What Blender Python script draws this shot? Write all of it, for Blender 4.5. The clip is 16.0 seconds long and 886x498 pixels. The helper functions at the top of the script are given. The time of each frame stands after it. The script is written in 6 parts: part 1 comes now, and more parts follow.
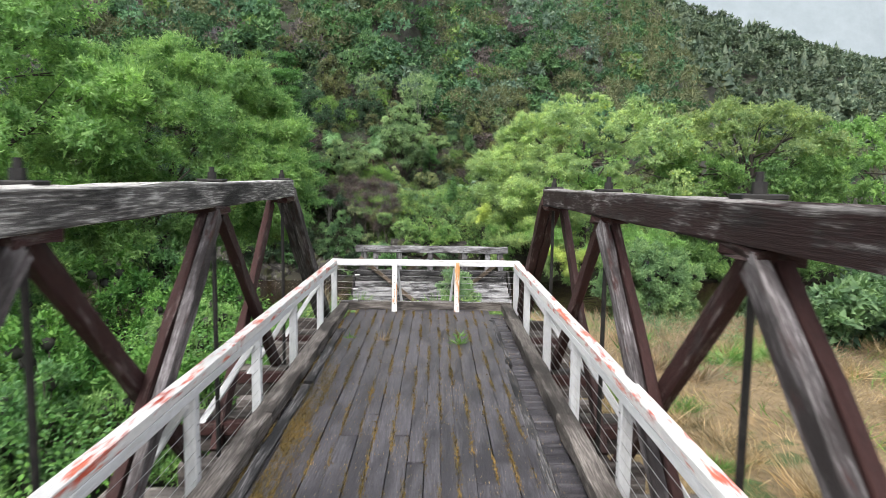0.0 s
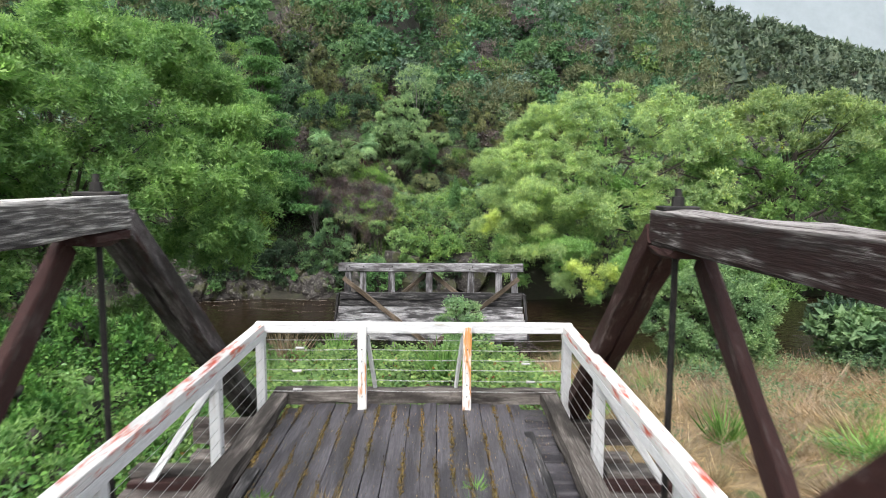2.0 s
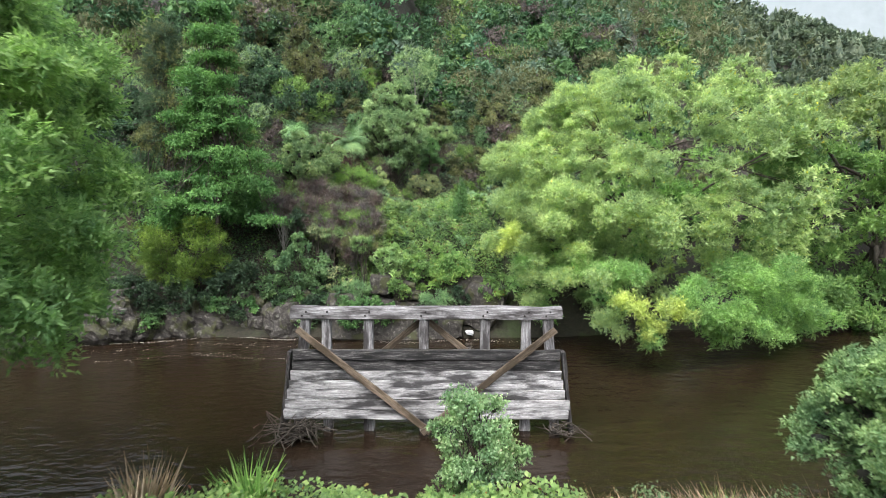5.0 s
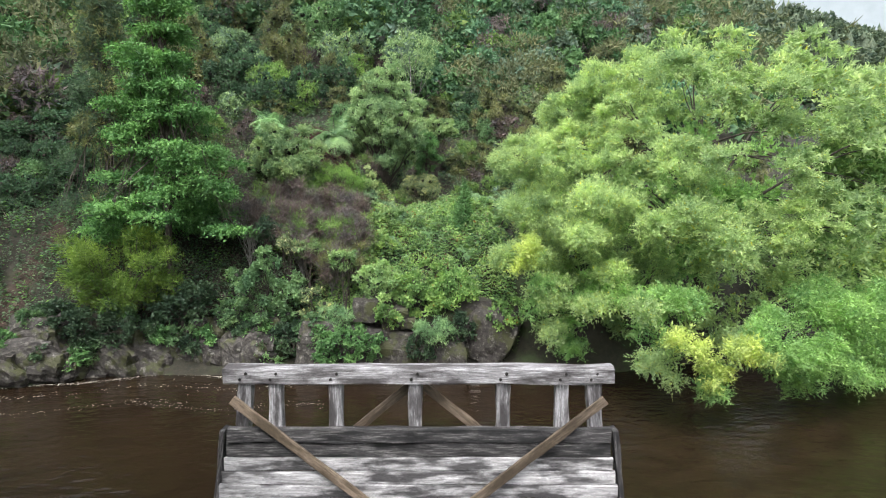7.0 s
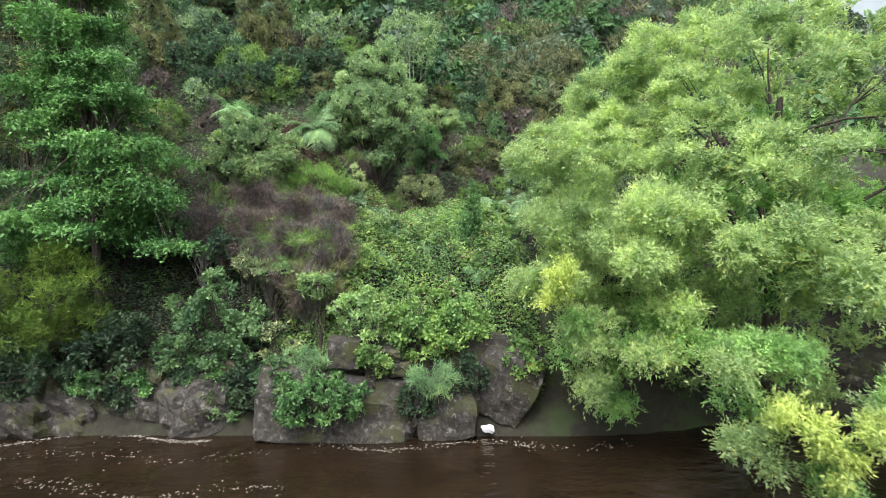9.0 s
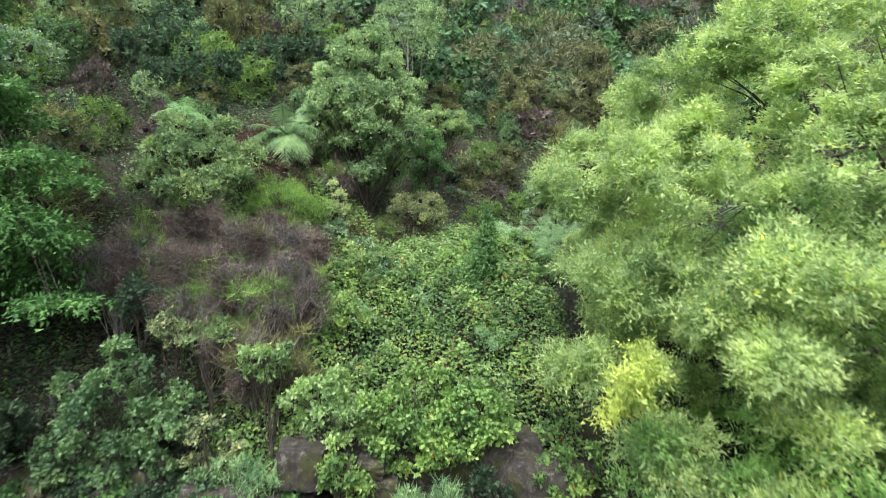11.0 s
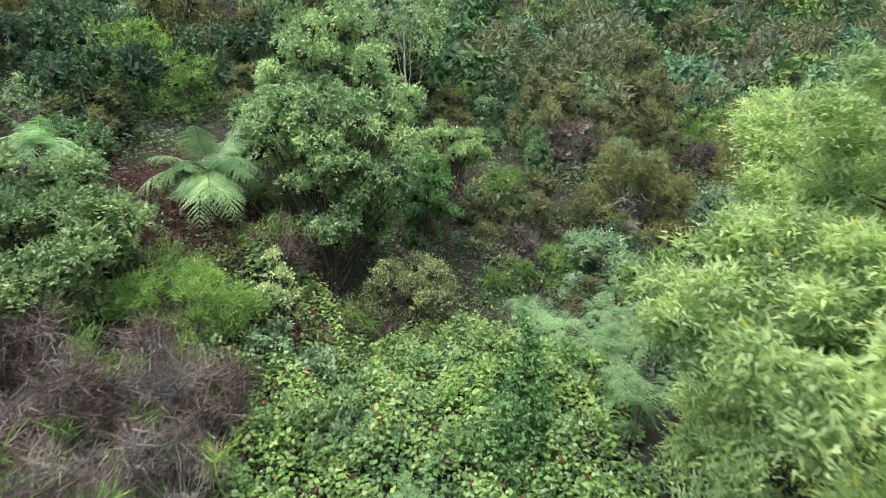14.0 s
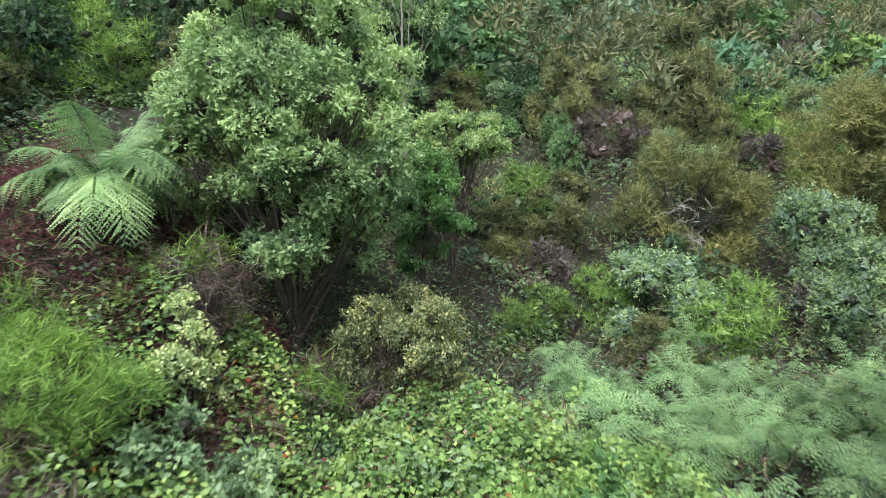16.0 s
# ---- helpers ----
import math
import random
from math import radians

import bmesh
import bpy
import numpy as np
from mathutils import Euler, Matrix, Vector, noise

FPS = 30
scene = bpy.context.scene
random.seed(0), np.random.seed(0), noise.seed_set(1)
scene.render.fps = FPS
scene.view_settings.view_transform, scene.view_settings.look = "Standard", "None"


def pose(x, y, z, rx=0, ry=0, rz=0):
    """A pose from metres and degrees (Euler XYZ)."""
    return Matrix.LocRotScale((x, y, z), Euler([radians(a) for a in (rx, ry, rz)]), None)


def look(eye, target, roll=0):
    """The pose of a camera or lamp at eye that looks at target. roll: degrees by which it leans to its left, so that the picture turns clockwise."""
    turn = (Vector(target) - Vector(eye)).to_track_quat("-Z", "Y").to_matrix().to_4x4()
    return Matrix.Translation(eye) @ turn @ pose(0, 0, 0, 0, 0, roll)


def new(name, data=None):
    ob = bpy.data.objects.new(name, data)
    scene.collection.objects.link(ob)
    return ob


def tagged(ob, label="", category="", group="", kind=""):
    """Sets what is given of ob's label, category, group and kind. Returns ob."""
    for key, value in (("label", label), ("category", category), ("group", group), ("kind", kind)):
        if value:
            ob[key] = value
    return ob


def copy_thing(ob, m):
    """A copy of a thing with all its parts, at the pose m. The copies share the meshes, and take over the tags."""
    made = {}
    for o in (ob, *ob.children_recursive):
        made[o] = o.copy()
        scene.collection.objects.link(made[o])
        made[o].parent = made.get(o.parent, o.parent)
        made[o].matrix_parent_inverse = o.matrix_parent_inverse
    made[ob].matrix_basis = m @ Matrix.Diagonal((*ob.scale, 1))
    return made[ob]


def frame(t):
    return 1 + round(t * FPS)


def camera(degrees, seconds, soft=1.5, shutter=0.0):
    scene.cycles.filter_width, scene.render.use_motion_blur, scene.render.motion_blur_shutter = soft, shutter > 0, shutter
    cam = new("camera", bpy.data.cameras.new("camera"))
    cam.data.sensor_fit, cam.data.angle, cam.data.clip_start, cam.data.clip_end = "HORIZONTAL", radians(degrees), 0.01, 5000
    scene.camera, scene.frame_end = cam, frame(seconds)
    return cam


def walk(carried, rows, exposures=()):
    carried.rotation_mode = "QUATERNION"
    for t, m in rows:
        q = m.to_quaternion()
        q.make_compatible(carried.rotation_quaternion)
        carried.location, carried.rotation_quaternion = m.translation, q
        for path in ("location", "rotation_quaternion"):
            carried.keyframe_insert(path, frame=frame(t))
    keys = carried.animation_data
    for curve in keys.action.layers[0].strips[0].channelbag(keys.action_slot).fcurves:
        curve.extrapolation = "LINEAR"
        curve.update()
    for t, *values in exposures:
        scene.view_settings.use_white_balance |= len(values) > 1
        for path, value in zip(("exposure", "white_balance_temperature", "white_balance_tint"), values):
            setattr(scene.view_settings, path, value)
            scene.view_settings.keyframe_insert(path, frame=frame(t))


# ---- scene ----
cam = camera(68.7, 16.0, soft=0.65, shutter=0.5)
PATH = [
    (0, (0.205, -12.611, 2.631), (0.226, -10.623, 2.411), 0.8),
    (0.5, (0.267, -11.309, 2.617), (0.282, -9.321, 2.4), 0.4),
    (1, (0.28, -10.039, 2.606), (0.294, -8.05, 2.39), 0.3),
    (1.5, (0.268, -8.778, 2.682), (0.284, -6.79, 2.464), 0.4),
    (2, (0.279, -7.424, 2.692), (0.293, -5.436, 2.475), 0.4),
    (2.5, (0.297, -6.127, 2.673), (0.309, -4.138, 2.46), 0.2),
    (3, (0.307, -4.806, 2.716), (0.319, -2.817, 2.498), 0.3),
    (3.5, (0.326, -3.467, 2.727), (0.337, -1.479, 2.511), 0.3),
    (4, (0.347, -2.105, 2.729), (0.355, -0.117, 2.515), 0.2),
    (4.2, (0.389, -1.591, 2.73), (0.39, 0.397, 2.517), 0.2),
    (6.5, (0.474, 4.064, 2.808), (0.471, 6.053, 2.591), -0.0),
    (7, (0.439, 5.37, 2.831), (0.438, 7.359, 2.613), -0.0),
    (7.5, (0.435, 6.537, 2.833), (0.433, 8.526, 2.616), -0.0),
    (8, (0.446, 7.885, 2.838), (0.442, 9.873, 2.621), -0.0),
    (8.2, (0.479, 8.384, 2.841), (0.471, 10.372, 2.624), -0.0),
    (10.3, (0.485, 13.825, 2.995), (0.463, 15.814, 2.784), -0.2),
    (10.5, (0.495, 14.349, 3.055), (0.47, 16.338, 2.846), -0.2),
    (11, (0.417, 15.668, 3.398), (0.394, 17.656, 3.184), 0.1),
    (11.5, (0.42, 16.765, 3.663), (0.392, 18.753, 3.45), -0.0),
    (12, (0.44, 17.987, 3.954), (0.407, 19.975, 3.741), -0.1),
    (12.5, (0.398, 19.15, 4.221), (0.364, 21.138, 4.005), 0.0),
    (13, (0.389, 20.414, 4.448), (0.351, 22.402, 4.231), 0.1),
    (13.5, (0.376, 21.536, 4.575), (0.335, 23.524, 4.358), 0.1),
    (14, (0.343, 22.719, 4.632), (0.299, 24.706, 4.413), 0.2),
    (14.5, (0.31, 23.724, 4.668), (0.264, 25.711, 4.446), 0.2),
    (15, (0.27, 24.858, 4.69), (0.222, 26.845, 4.464), 0.4),
    (15.5, (0.258, 25.832, 4.689), (0.205, 27.819, 4.463), 0.3),
    (16, (0.261, 26.814, 4.699), (0.2, 28.8, 4.471), 0.3),
]
walk(cam, [(t, look(eye, target, roll)) for t, eye, target, roll in PATH], exposures=[(0.0, 1.17), (2.0, 1.15), (3.4, 1.12), (4.2, 1.35), (7.0, 1.43), (8.2, 1.43), (10.3, 1.40), (14.0, 1.36), (16.0, 1.42)])

# ---- world and light: an overcast, misty day ----
world = bpy.data.worlds.new("overcast_sky")
scene.world = world
world.use_nodes = True
wn, wl = world.node_tree.nodes, world.node_tree.links
sky = wn.new("ShaderNodeTexSky")
sky.sky_type, sky.sun_disc = "NISHITA", False
sky.sun_elevation, sky.sun_rotation = radians(58), radians(200)
sky.dust_density, sky.air_density = 4.0, 1.2
grey = wn.new("ShaderNodeHueSaturation")
grey.inputs["Saturation"].default_value = 0.28
wl.new(sky.outputs[0], grey.inputs["Color"])
wl.new(grey.outputs[0], wn["Background"].inputs["Color"])
wn["Background"].inputs["Strength"].default_value = 0.15
sun = new("sun", bpy.data.lights.new("sun", "SUN"))
sun.data.energy, sun.data.angle, sun.data.color = 1.5, radians(40), (1.0, 0.97, 0.92)
sun.matrix_world = look((0, 0, 50), (0 + 50 * math.cos(radians(58)) * math.sin(radians(200)) * -1, 50 * math.cos(radians(58)) * math.cos(radians(200)) * -1, 50 - 50 * math.sin(radians(58))))

# ---- materials ----
def mat_nodes(name):
    m = bpy.data.materials.new(name)
    m.use_nodes = True
    nt = m.node_tree
    return m, nt.nodes, nt.links, nt.nodes["Principled BSDF"]


def ramp(n, stops):
    r = n.new("ShaderNodeValToRGB")
    el = r.color_ramp.elements
    while len(el) > 1:
        el.remove(el[-1])
    el[0].position, el[0].color = stops[0][0], (*stops[0][1], 1)
    for p, c in stops[1:]:
        e = el.new(p)
        e.color = (*c, 1)
    return r


def mixc(n, l, fac, a, b, kind="MIX"):
    m = n.new("ShaderNodeMix")
    m.data_type, m.blend_type = "RGBA", kind
    for sock, v in ((m.inputs[0], fac), (m.inputs[6], a), (m.inputs[7], b)):
        if isinstance(v, (int, float)):
            sock.default_value = v
        elif isinstance(v, tuple):
            sock.default_value = (*v, 1)
        else:
            l.new(v, sock)
    return m.outputs[2]


def noise_tex(n, l, vec, scale, detail=4, rough=0.6):
    t = n.new("ShaderNodeTexNoise")
    t.inputs["Scale"].default_value, t.inputs["Detail"].default_value, t.inputs["Roughness"].default_value = scale, detail, rough
    l.new(vec, t.inputs["Vector"])
    return t.outputs[0]


def coords(n, l, scale=(1, 1, 1)):
    t, m = n.new("ShaderNodeTexCoord"), n.new("ShaderNodeMapping")
    m.inputs["Scale"].default_value = scale
    l.new(t.outputs["Object"], m.inputs["Vector"])
    return m.outputs[0]


def steps(n, l, value, lo, hi):
    r = n.new("ShaderNodeMapRange")
    r.inputs["From Min"].default_value, r.inputs["From Max"].default_value = lo, hi
    r.interpolation_type = "SMOOTHSTEP"
    l.new(value, r.inputs["Value"])
    return r.outputs[0]


def add_bump(n, l, bsdf, height, strength, dist):
    b = n.new("ShaderNodeBump")
    b.inputs["Strength"].default_value, b.inputs["Distance"].default_value = strength, dist
    l.new(height, b.inputs["Height"])
    l.new(b.outputs[0], bsdf.inputs["Normal"])


def leaf_mat(name, dark, mid, light, odd=None, odd_at=0.93, glow=0.36, rough=0.48, patch=0.6, spec=0.2, tuft=1.7, even=0.3):
    """Leaves: each leaf its own tone, patches of tone over the crown, light shining through."""
    m, n, l, b = mat_nodes(name)
    geo = n.new("ShaderNodeNewGeometry")
    dark, mid, light = (tuple(c * k for c, k in zip(some, (1.40, 1.47, 2.4))) for some in (dark, mid, light))
    dark, light = tuple((1 - even) * c + even * m for c, m in zip(dark, mid)), tuple((1 - even) * c + even * m for c, m in zip(light, mid))
    stops = [(0.0, dark), (0.5, mid), (0.9, light)]
    if odd:
        stops += [(odd_at, light), (min(odd_at + 0.02, 0.99), odd)]
    r = ramp(n, stops)
    l.new(geo.outputs["Random Per Island"], r.inputs[0])
    big = noise_tex(n, l, coords(n, l), patch, 3)
    tone = ramp(n, [(0.28, (0.62, 0.70, 0.74)), (0.72, (1.30, 1.24, 1.1))])
    l.new(big, tone.inputs[0])
    col = mixc(n, l, 1.0, r.outputs[0], tone.outputs[0], "MULTIPLY")
    fine = ramp(n, [(0.32, (0.60, 0.68, 0.66)), (0.68, (1.45, 1.36, 1.2))])
    l.new(noise_tex(n, l, coords(n, l), tuft, 2), fine.inputs[0])
    col = mixc(n, l, 1.0, col, fine.outputs[0], "MULTIPLY")
    info = n.new("ShaderNodeObjectInfo")
    hs = n.new("ShaderNodeHueSaturation")
    v = n.new("ShaderNodeMapRange")
    v.inputs["To Min"].default_value, v.inputs["To Max"].default_value = 0.8, 1.2
    l.new(info.outputs["Random"], v.inputs["Value"])
    l.new(v.outputs[0], hs.inputs["Value"])
    l.new(col, hs.inputs["Color"])
    col = hs.outputs[0]
    l.new(col, b.inputs["Base Color"])
    b.inputs["Roughness"].default_value = rough
    b.inputs["Specular IOR Level"].default_value = spec
    t = n.new("ShaderNodeBsdfTranslucent")
    l.new(mixc(n, l, 1.0, col, (1.1, 1.25, 0.85), "MULTIPLY"), t.inputs["Color"])
    mx = n.new("ShaderNodeMixShader")
    mx.inputs[0].default_value = glow
    l.new(b.outputs[0], mx.inputs[1])
    l.new(t.outputs[0], mx.inputs[2])
    l.new(mx.outputs[0], n["Material Output"].inputs["Surface"])
    return m


def wood_mat(name, dark, mid, light, paint=None, paint_amount=0.5, rough=0.75, pale=0.62, tone=(0.75, 1.25), top=None, blot_colour=None):
    """Weathered timber with its grain along local x; paint that has partly worn off."""
    m, n, l, b = mat_nodes(name)
    info = n.new("ShaderNodeObjectInfo")
    t = n.new("ShaderNodeTexCoord")
    off = n.new("ShaderNodeVectorMath")
    off.operation = "ADD"
    sc = n.new("ShaderNodeVectorMath")
    sc.operation = "SCALE"
    sc.inputs[0].default_value = (13, 7, 5)
    l.new(info.outputs["Random"], sc.inputs["Scale"])
    l.new(t.outputs["Object"], off.inputs[0])
    l.new(sc.outputs[0], off.inputs[1])

    def mapped(s):
        mp = n.new("ShaderNodeMapping")
        mp.inputs["Scale"].default_value = s
        l.new(off.outputs[0], mp.inputs["Vector"])
        return mp.outputs[0]
    grain = noise_tex(n, l, mapped((1.2, 22, 22)), 2.5, 6, 0.65)
    r = ramp(n, [(0.25, dark), (0.5, mid), (pale + 0.13, light)])
    l.new(grain, r.inputs[0])
    blot = noise_tex(n, l, mapped((0.7, 3.0, 3.0)), 1.6, 5, 0.6)
    col = mixc(n, l, steps(n, l, blot, 0.42, 0.62), r.outputs[0], blot_colour or dark)
    if paint:
        wear = noise_tex(n, l, mapped((1.0, 5, 5)), 2.2, 8, 0.7)
        mask = steps(n, l, wear, 1 - paint_amount - 0.06, 1 - paint_amount + 0.06)
        col = mixc(n, l, mask, col, mixc(n, l, grain, paint, tuple(c * 0.7 for c in paint)))
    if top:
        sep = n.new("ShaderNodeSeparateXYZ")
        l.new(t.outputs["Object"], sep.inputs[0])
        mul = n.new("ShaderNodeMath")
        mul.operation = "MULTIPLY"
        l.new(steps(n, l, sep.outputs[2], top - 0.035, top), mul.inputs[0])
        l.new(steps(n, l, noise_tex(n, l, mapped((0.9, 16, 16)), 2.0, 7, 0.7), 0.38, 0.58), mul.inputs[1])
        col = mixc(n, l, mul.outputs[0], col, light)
    pits = ramp(n, [(0.34, (0.5, 0.5, 0.52)), (0.5, (1.0, 1.0, 1.0)), (0.68, (1.3, 1.3, 1.32))])
    l.new(noise_tex(n, l, mapped((3.5, 9, 9)), 4.0, 8, 0.78), pits.inputs[0])
    col = mixc(n, l, 0.3 if paint and paint[0] > 0.5 else 0.85, col, mixc(n, l, 1.0, col, pits.outputs[0], "MULTIPLY"))
    hs = n.new("ShaderNodeHueSaturation")
    v = n.new("ShaderNodeMapRange")
    v.inputs["To Min"].default_value, v.inputs["To Max"].default_value = tone
    l.new(info.outputs["Random"], v.inputs["Value"])
    l.new(v.outputs[0], hs.inputs["Value"])
    l.new(col, hs.inputs["Color"])
    l.new(hs.outputs[0], b.inputs["Base Color"])
    b.inputs["Roughness"].default_value = rough
    b.inputs["Specular IOR Level"].default_value = 0.3
    add_bump(n, l, b, grain, 0.8, 0.015)
    return m


M_GREYWOOD = wood_mat("weathered_timber", (0.028, 0.022, 0.020), (0.10, 0.085, 0.078), (0.36, 0.34, 0.32))
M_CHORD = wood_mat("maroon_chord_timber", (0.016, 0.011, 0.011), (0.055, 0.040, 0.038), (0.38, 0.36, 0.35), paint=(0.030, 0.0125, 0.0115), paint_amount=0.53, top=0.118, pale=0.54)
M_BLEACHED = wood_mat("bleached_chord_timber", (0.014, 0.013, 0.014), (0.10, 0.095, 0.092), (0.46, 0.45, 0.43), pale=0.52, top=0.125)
M_MAROON = wood_mat("maroon_painted_timber", (0.022, 0.014, 0.013), (0.075, 0.050, 0.046), (0.26, 0.22, 0.21), paint=(0.036, 0.0125, 0.011), paint_amount=0.57)
M_BRACEGREY = wood_mat("worn_brace_timber", (0.022, 0.018, 0.018), (0.10, 0.088, 0.090), (0.38, 0.36, 0.37), paint=(0.045, 0.018, 0.016), paint_amount=0.40)
M_DECK = wood_mat("dark_deck_timber", (0.032, 0.030, 0.035), (0.066, 0.062, 0.071), (0.115, 0.110, 0.122), pale=0.6, rough=0.42, tone=(0.9, 1.1))
M_KERB = wood_mat("grey_kerb_timber", (0.035, 0.030, 0.027), (0.12, 0.105, 0.095), (0.30, 0.28, 0.26))
M_PIER = wood_mat("bleached_pier_timber", (0.15, 0.147, 0.152), (0.34, 0.335, 0.345), (0.60, 0.60, 0.62), pale=0.52, blot_colour=(0.055, 0.053, 0.056), tone=(0.85, 1.15))
M_PIERCAP = wood_mat("grey_cap_timber", (0.085, 0.082, 0.086), (0.20, 0.196, 0.205), (0.43, 0.43, 0.45), pale=0.53, blot_colour=(0.050, 0.046, 0.048), tone=(0.85, 1.15))
M_PIERDARK = wood_mat("black_pier_timber", (0.012, 0.012, 0.013), (0.05, 0.048, 0.05), (0.30, 0.29, 0.29), pale=0.6)
M_PIERBRACE = wood_mat("brown_brace_board", (0.06, 0.045, 0.03), (0.15, 0.115, 0.085), (0.26, 0.21, 0.17))
M_WHITE = wood_mat("white_painted_post", (0.35, 0.33, 0.3), (0.55, 0.53, 0.5), (0.7, 0.7, 0.68), paint=(0.71, 0.72, 0.735), paint_amount=0.64, rough=0.5, tone=(0.92, 1.06))
M_RAILRED = wood_mat("white_rail_worn_to_red", (0.40, 0.05, 0.025), (0.55, 0.09, 0.04), (0.62, 0.30, 0.22), paint=(0.78, 0.77, 0.76), paint_amount=0.56, rough=0.5, tone=(0.95, 1.05))
M_ORANGE = wood_mat("post_worn_to_orange_wood", (0.45, 0.18, 0.05), (0.58, 0.27, 0.09), (0.6, 0.4, 0.25), paint=(0.78, 0.78, 0.77), paint_amount=0.52, rough=0.55, tone=(0.95, 1.05))
M_WHITEWORN = wood_mat("white_post_with_bare_patches", (0.45, 0.18, 0.05), (0.55, 0.25, 0.09), (0.6, 0.4, 0.25), paint=(0.79, 0.79, 0.78), paint_amount=0.62, rough=0.55, tone=(0.95, 1.05))
M_IRON, _n, _l, _b = mat_nodes("dark_iron")
_c = noise_tex(_n, _l, coords(_n, _l), 14, 5)
_r = ramp(_n, [(0.3, (0.010, 0.010, 0.011)), (0.7, (0.035, 0.032, 0.030))])
_l.new(_c, _r.inputs[0])
_l.new(_r.outputs[0], _b.inputs["Base Color"])
_b.inputs["Metallic"].default_value, _b.inputs["Roughness"].default_value = 0.5, 0.55
M_WIRE, _n, _l, _b = mat_nodes("galvanised_wire")
_b.inputs["Base Color"].default_value, _b.inputs["Metallic"].default_value, _b.inputs["Roughness"].default_value = (0.5, 0.5, 0.5, 1), 0.9, 0.45
M_PLASTIC, _n, _l, _b = mat_nodes("pale_debris")
_b.inputs["Base Color"].default_value, _b.inputs["Roughness"].default_value = (0.75, 0.75, 0.78, 1), 0.5

# bark
M_BARK, _n, _l, _b = mat_nodes("bark")
_v = noise_tex(_n, _l, coords(_n, _l, (6, 6, 1.5)), 3, 6)
_r = ramp(_n, [(0.3, (0.02, 0.016, 0.013)), (0.6, (0.06, 0.05, 0.04)), (0.85, (0.14, 0.13, 0.11))])
_l.new(_v, _r.inputs[0])
_l.new(_r.outputs[0], _b.inputs["Base Color"])
_b.inputs["Roughness"].default_value = 0.85
add_bump(_n, _l, _b, _v, 0.7, 0.02)
M_PALEBARK, _n, _l, _b = mat_nodes("pale_bark")
_v = noise_tex(_n, _l, coords(_n, _l, (6, 6, 2)), 3, 6)
_r = ramp(_n, [(0.3, (0.09, 0.085, 0.078)), (0.7, (0.27, 0.26, 0.25))])
_l.new(_v, _r.inputs[0])
_l.new(_r.outputs[0], _b.inputs["Base Color"])
_b.inputs["Roughness"].default_value = 0.85

# rock and concrete
M_ROCK, _n, _l, _b = mat_nodes("mossy_rock")
_co = coords(_n, _l)
_v = noise_tex(_n, _l, _co, 1.6, 8, 0.65)
_f = noise_tex(_n, _l, _co, 9, 6, 0.7)
_r = ramp(_n, [(0.32, (0.007, 0.006, 0.006)), (0.5, (0.030, 0.026, 0.023)), (0.74, (0.110, 0.100, 0.090))])
_l.new(_f, _r.inputs[0])
_cc = mixc(_n, _l, steps(_n, _l, _v, 0.50, 0.60), _r.outputs[0], (0.040, 0.043, 0.014))
_cc = mixc(_n, _l, steps(_n, _l, noise_tex(_n, _l, _co, 4.5, 8, 0.75), 0.56, 0.66), _cc, (0.16, 0.155, 0.14))
_l.new(_cc, _b.inputs["Base Color"])
_b.inputs["Roughness"].default_value = 0.7
add_bump(_n, _l, _b, _f, 0.8, 0.05)
M_LICHEN, _n, _l, _b = mat_nodes("lichened_boulder")
_co = coords(_n, _l)
_f = noise_tex(_n, _l, _co, 7, 8, 0.7)
_r = ramp(_n, [(0.35, (0.05, 0.05, 0.035)), (0.52, (0.22, 0.22, 0.18)), (0.65, (0.50, 0.52, 0.46))])
_l.new(_f, _r.inputs[0])
_l.new(_r.outputs[0], _b.inputs["Base Color"])
_b.inputs["Roughness"].default_value = 0.85
add_bump(_n, _l, _b, _f, 0.8, 0.05)

# water: brown flood water
M_WATER, _n, _l, _b = mat_nodes("brown_river_water")
_co = coords(_n, _l, (0.75, 1.2, 1))
_w1 = noise_tex(_n, _l, _co, 0.9, 3, 0.5)
_w1.node.inputs["Distortion"].default_value = 1.6
_w2 = noise_tex(_n, _l, _co, 3.2, 3, 0.5)
_r = ramp(_n, [(0.35, (0.0115, 0.0071, 0.0042)), (0.7, (0.0195, 0.0122, 0.0072))])
_l.new(_w1, _r.inputs[0])
_l.new(_r.outputs[0], _b.inputs["Base Color"])
_b.inputs["Roughness"].default_value = 0.12
_b.inputs["IOR"].default_value = 1.33
_add = _n.new("ShaderNodeMath")
_add.operation = "ADD"
_l.new(_w1, _add.inputs[0])
_l.new(_w2, _add.inputs[1])
add_bump(_n, _l, _b, _add.outputs[0], 0.27, 0.15)
M_FOAM, _n, _l, _b = mat_nodes("river_foam")
_b.inputs["Base Color"].default_value, _b.inputs["Roughness"].default_value = (0.55, 0.52, 0.47, 1), 0.8

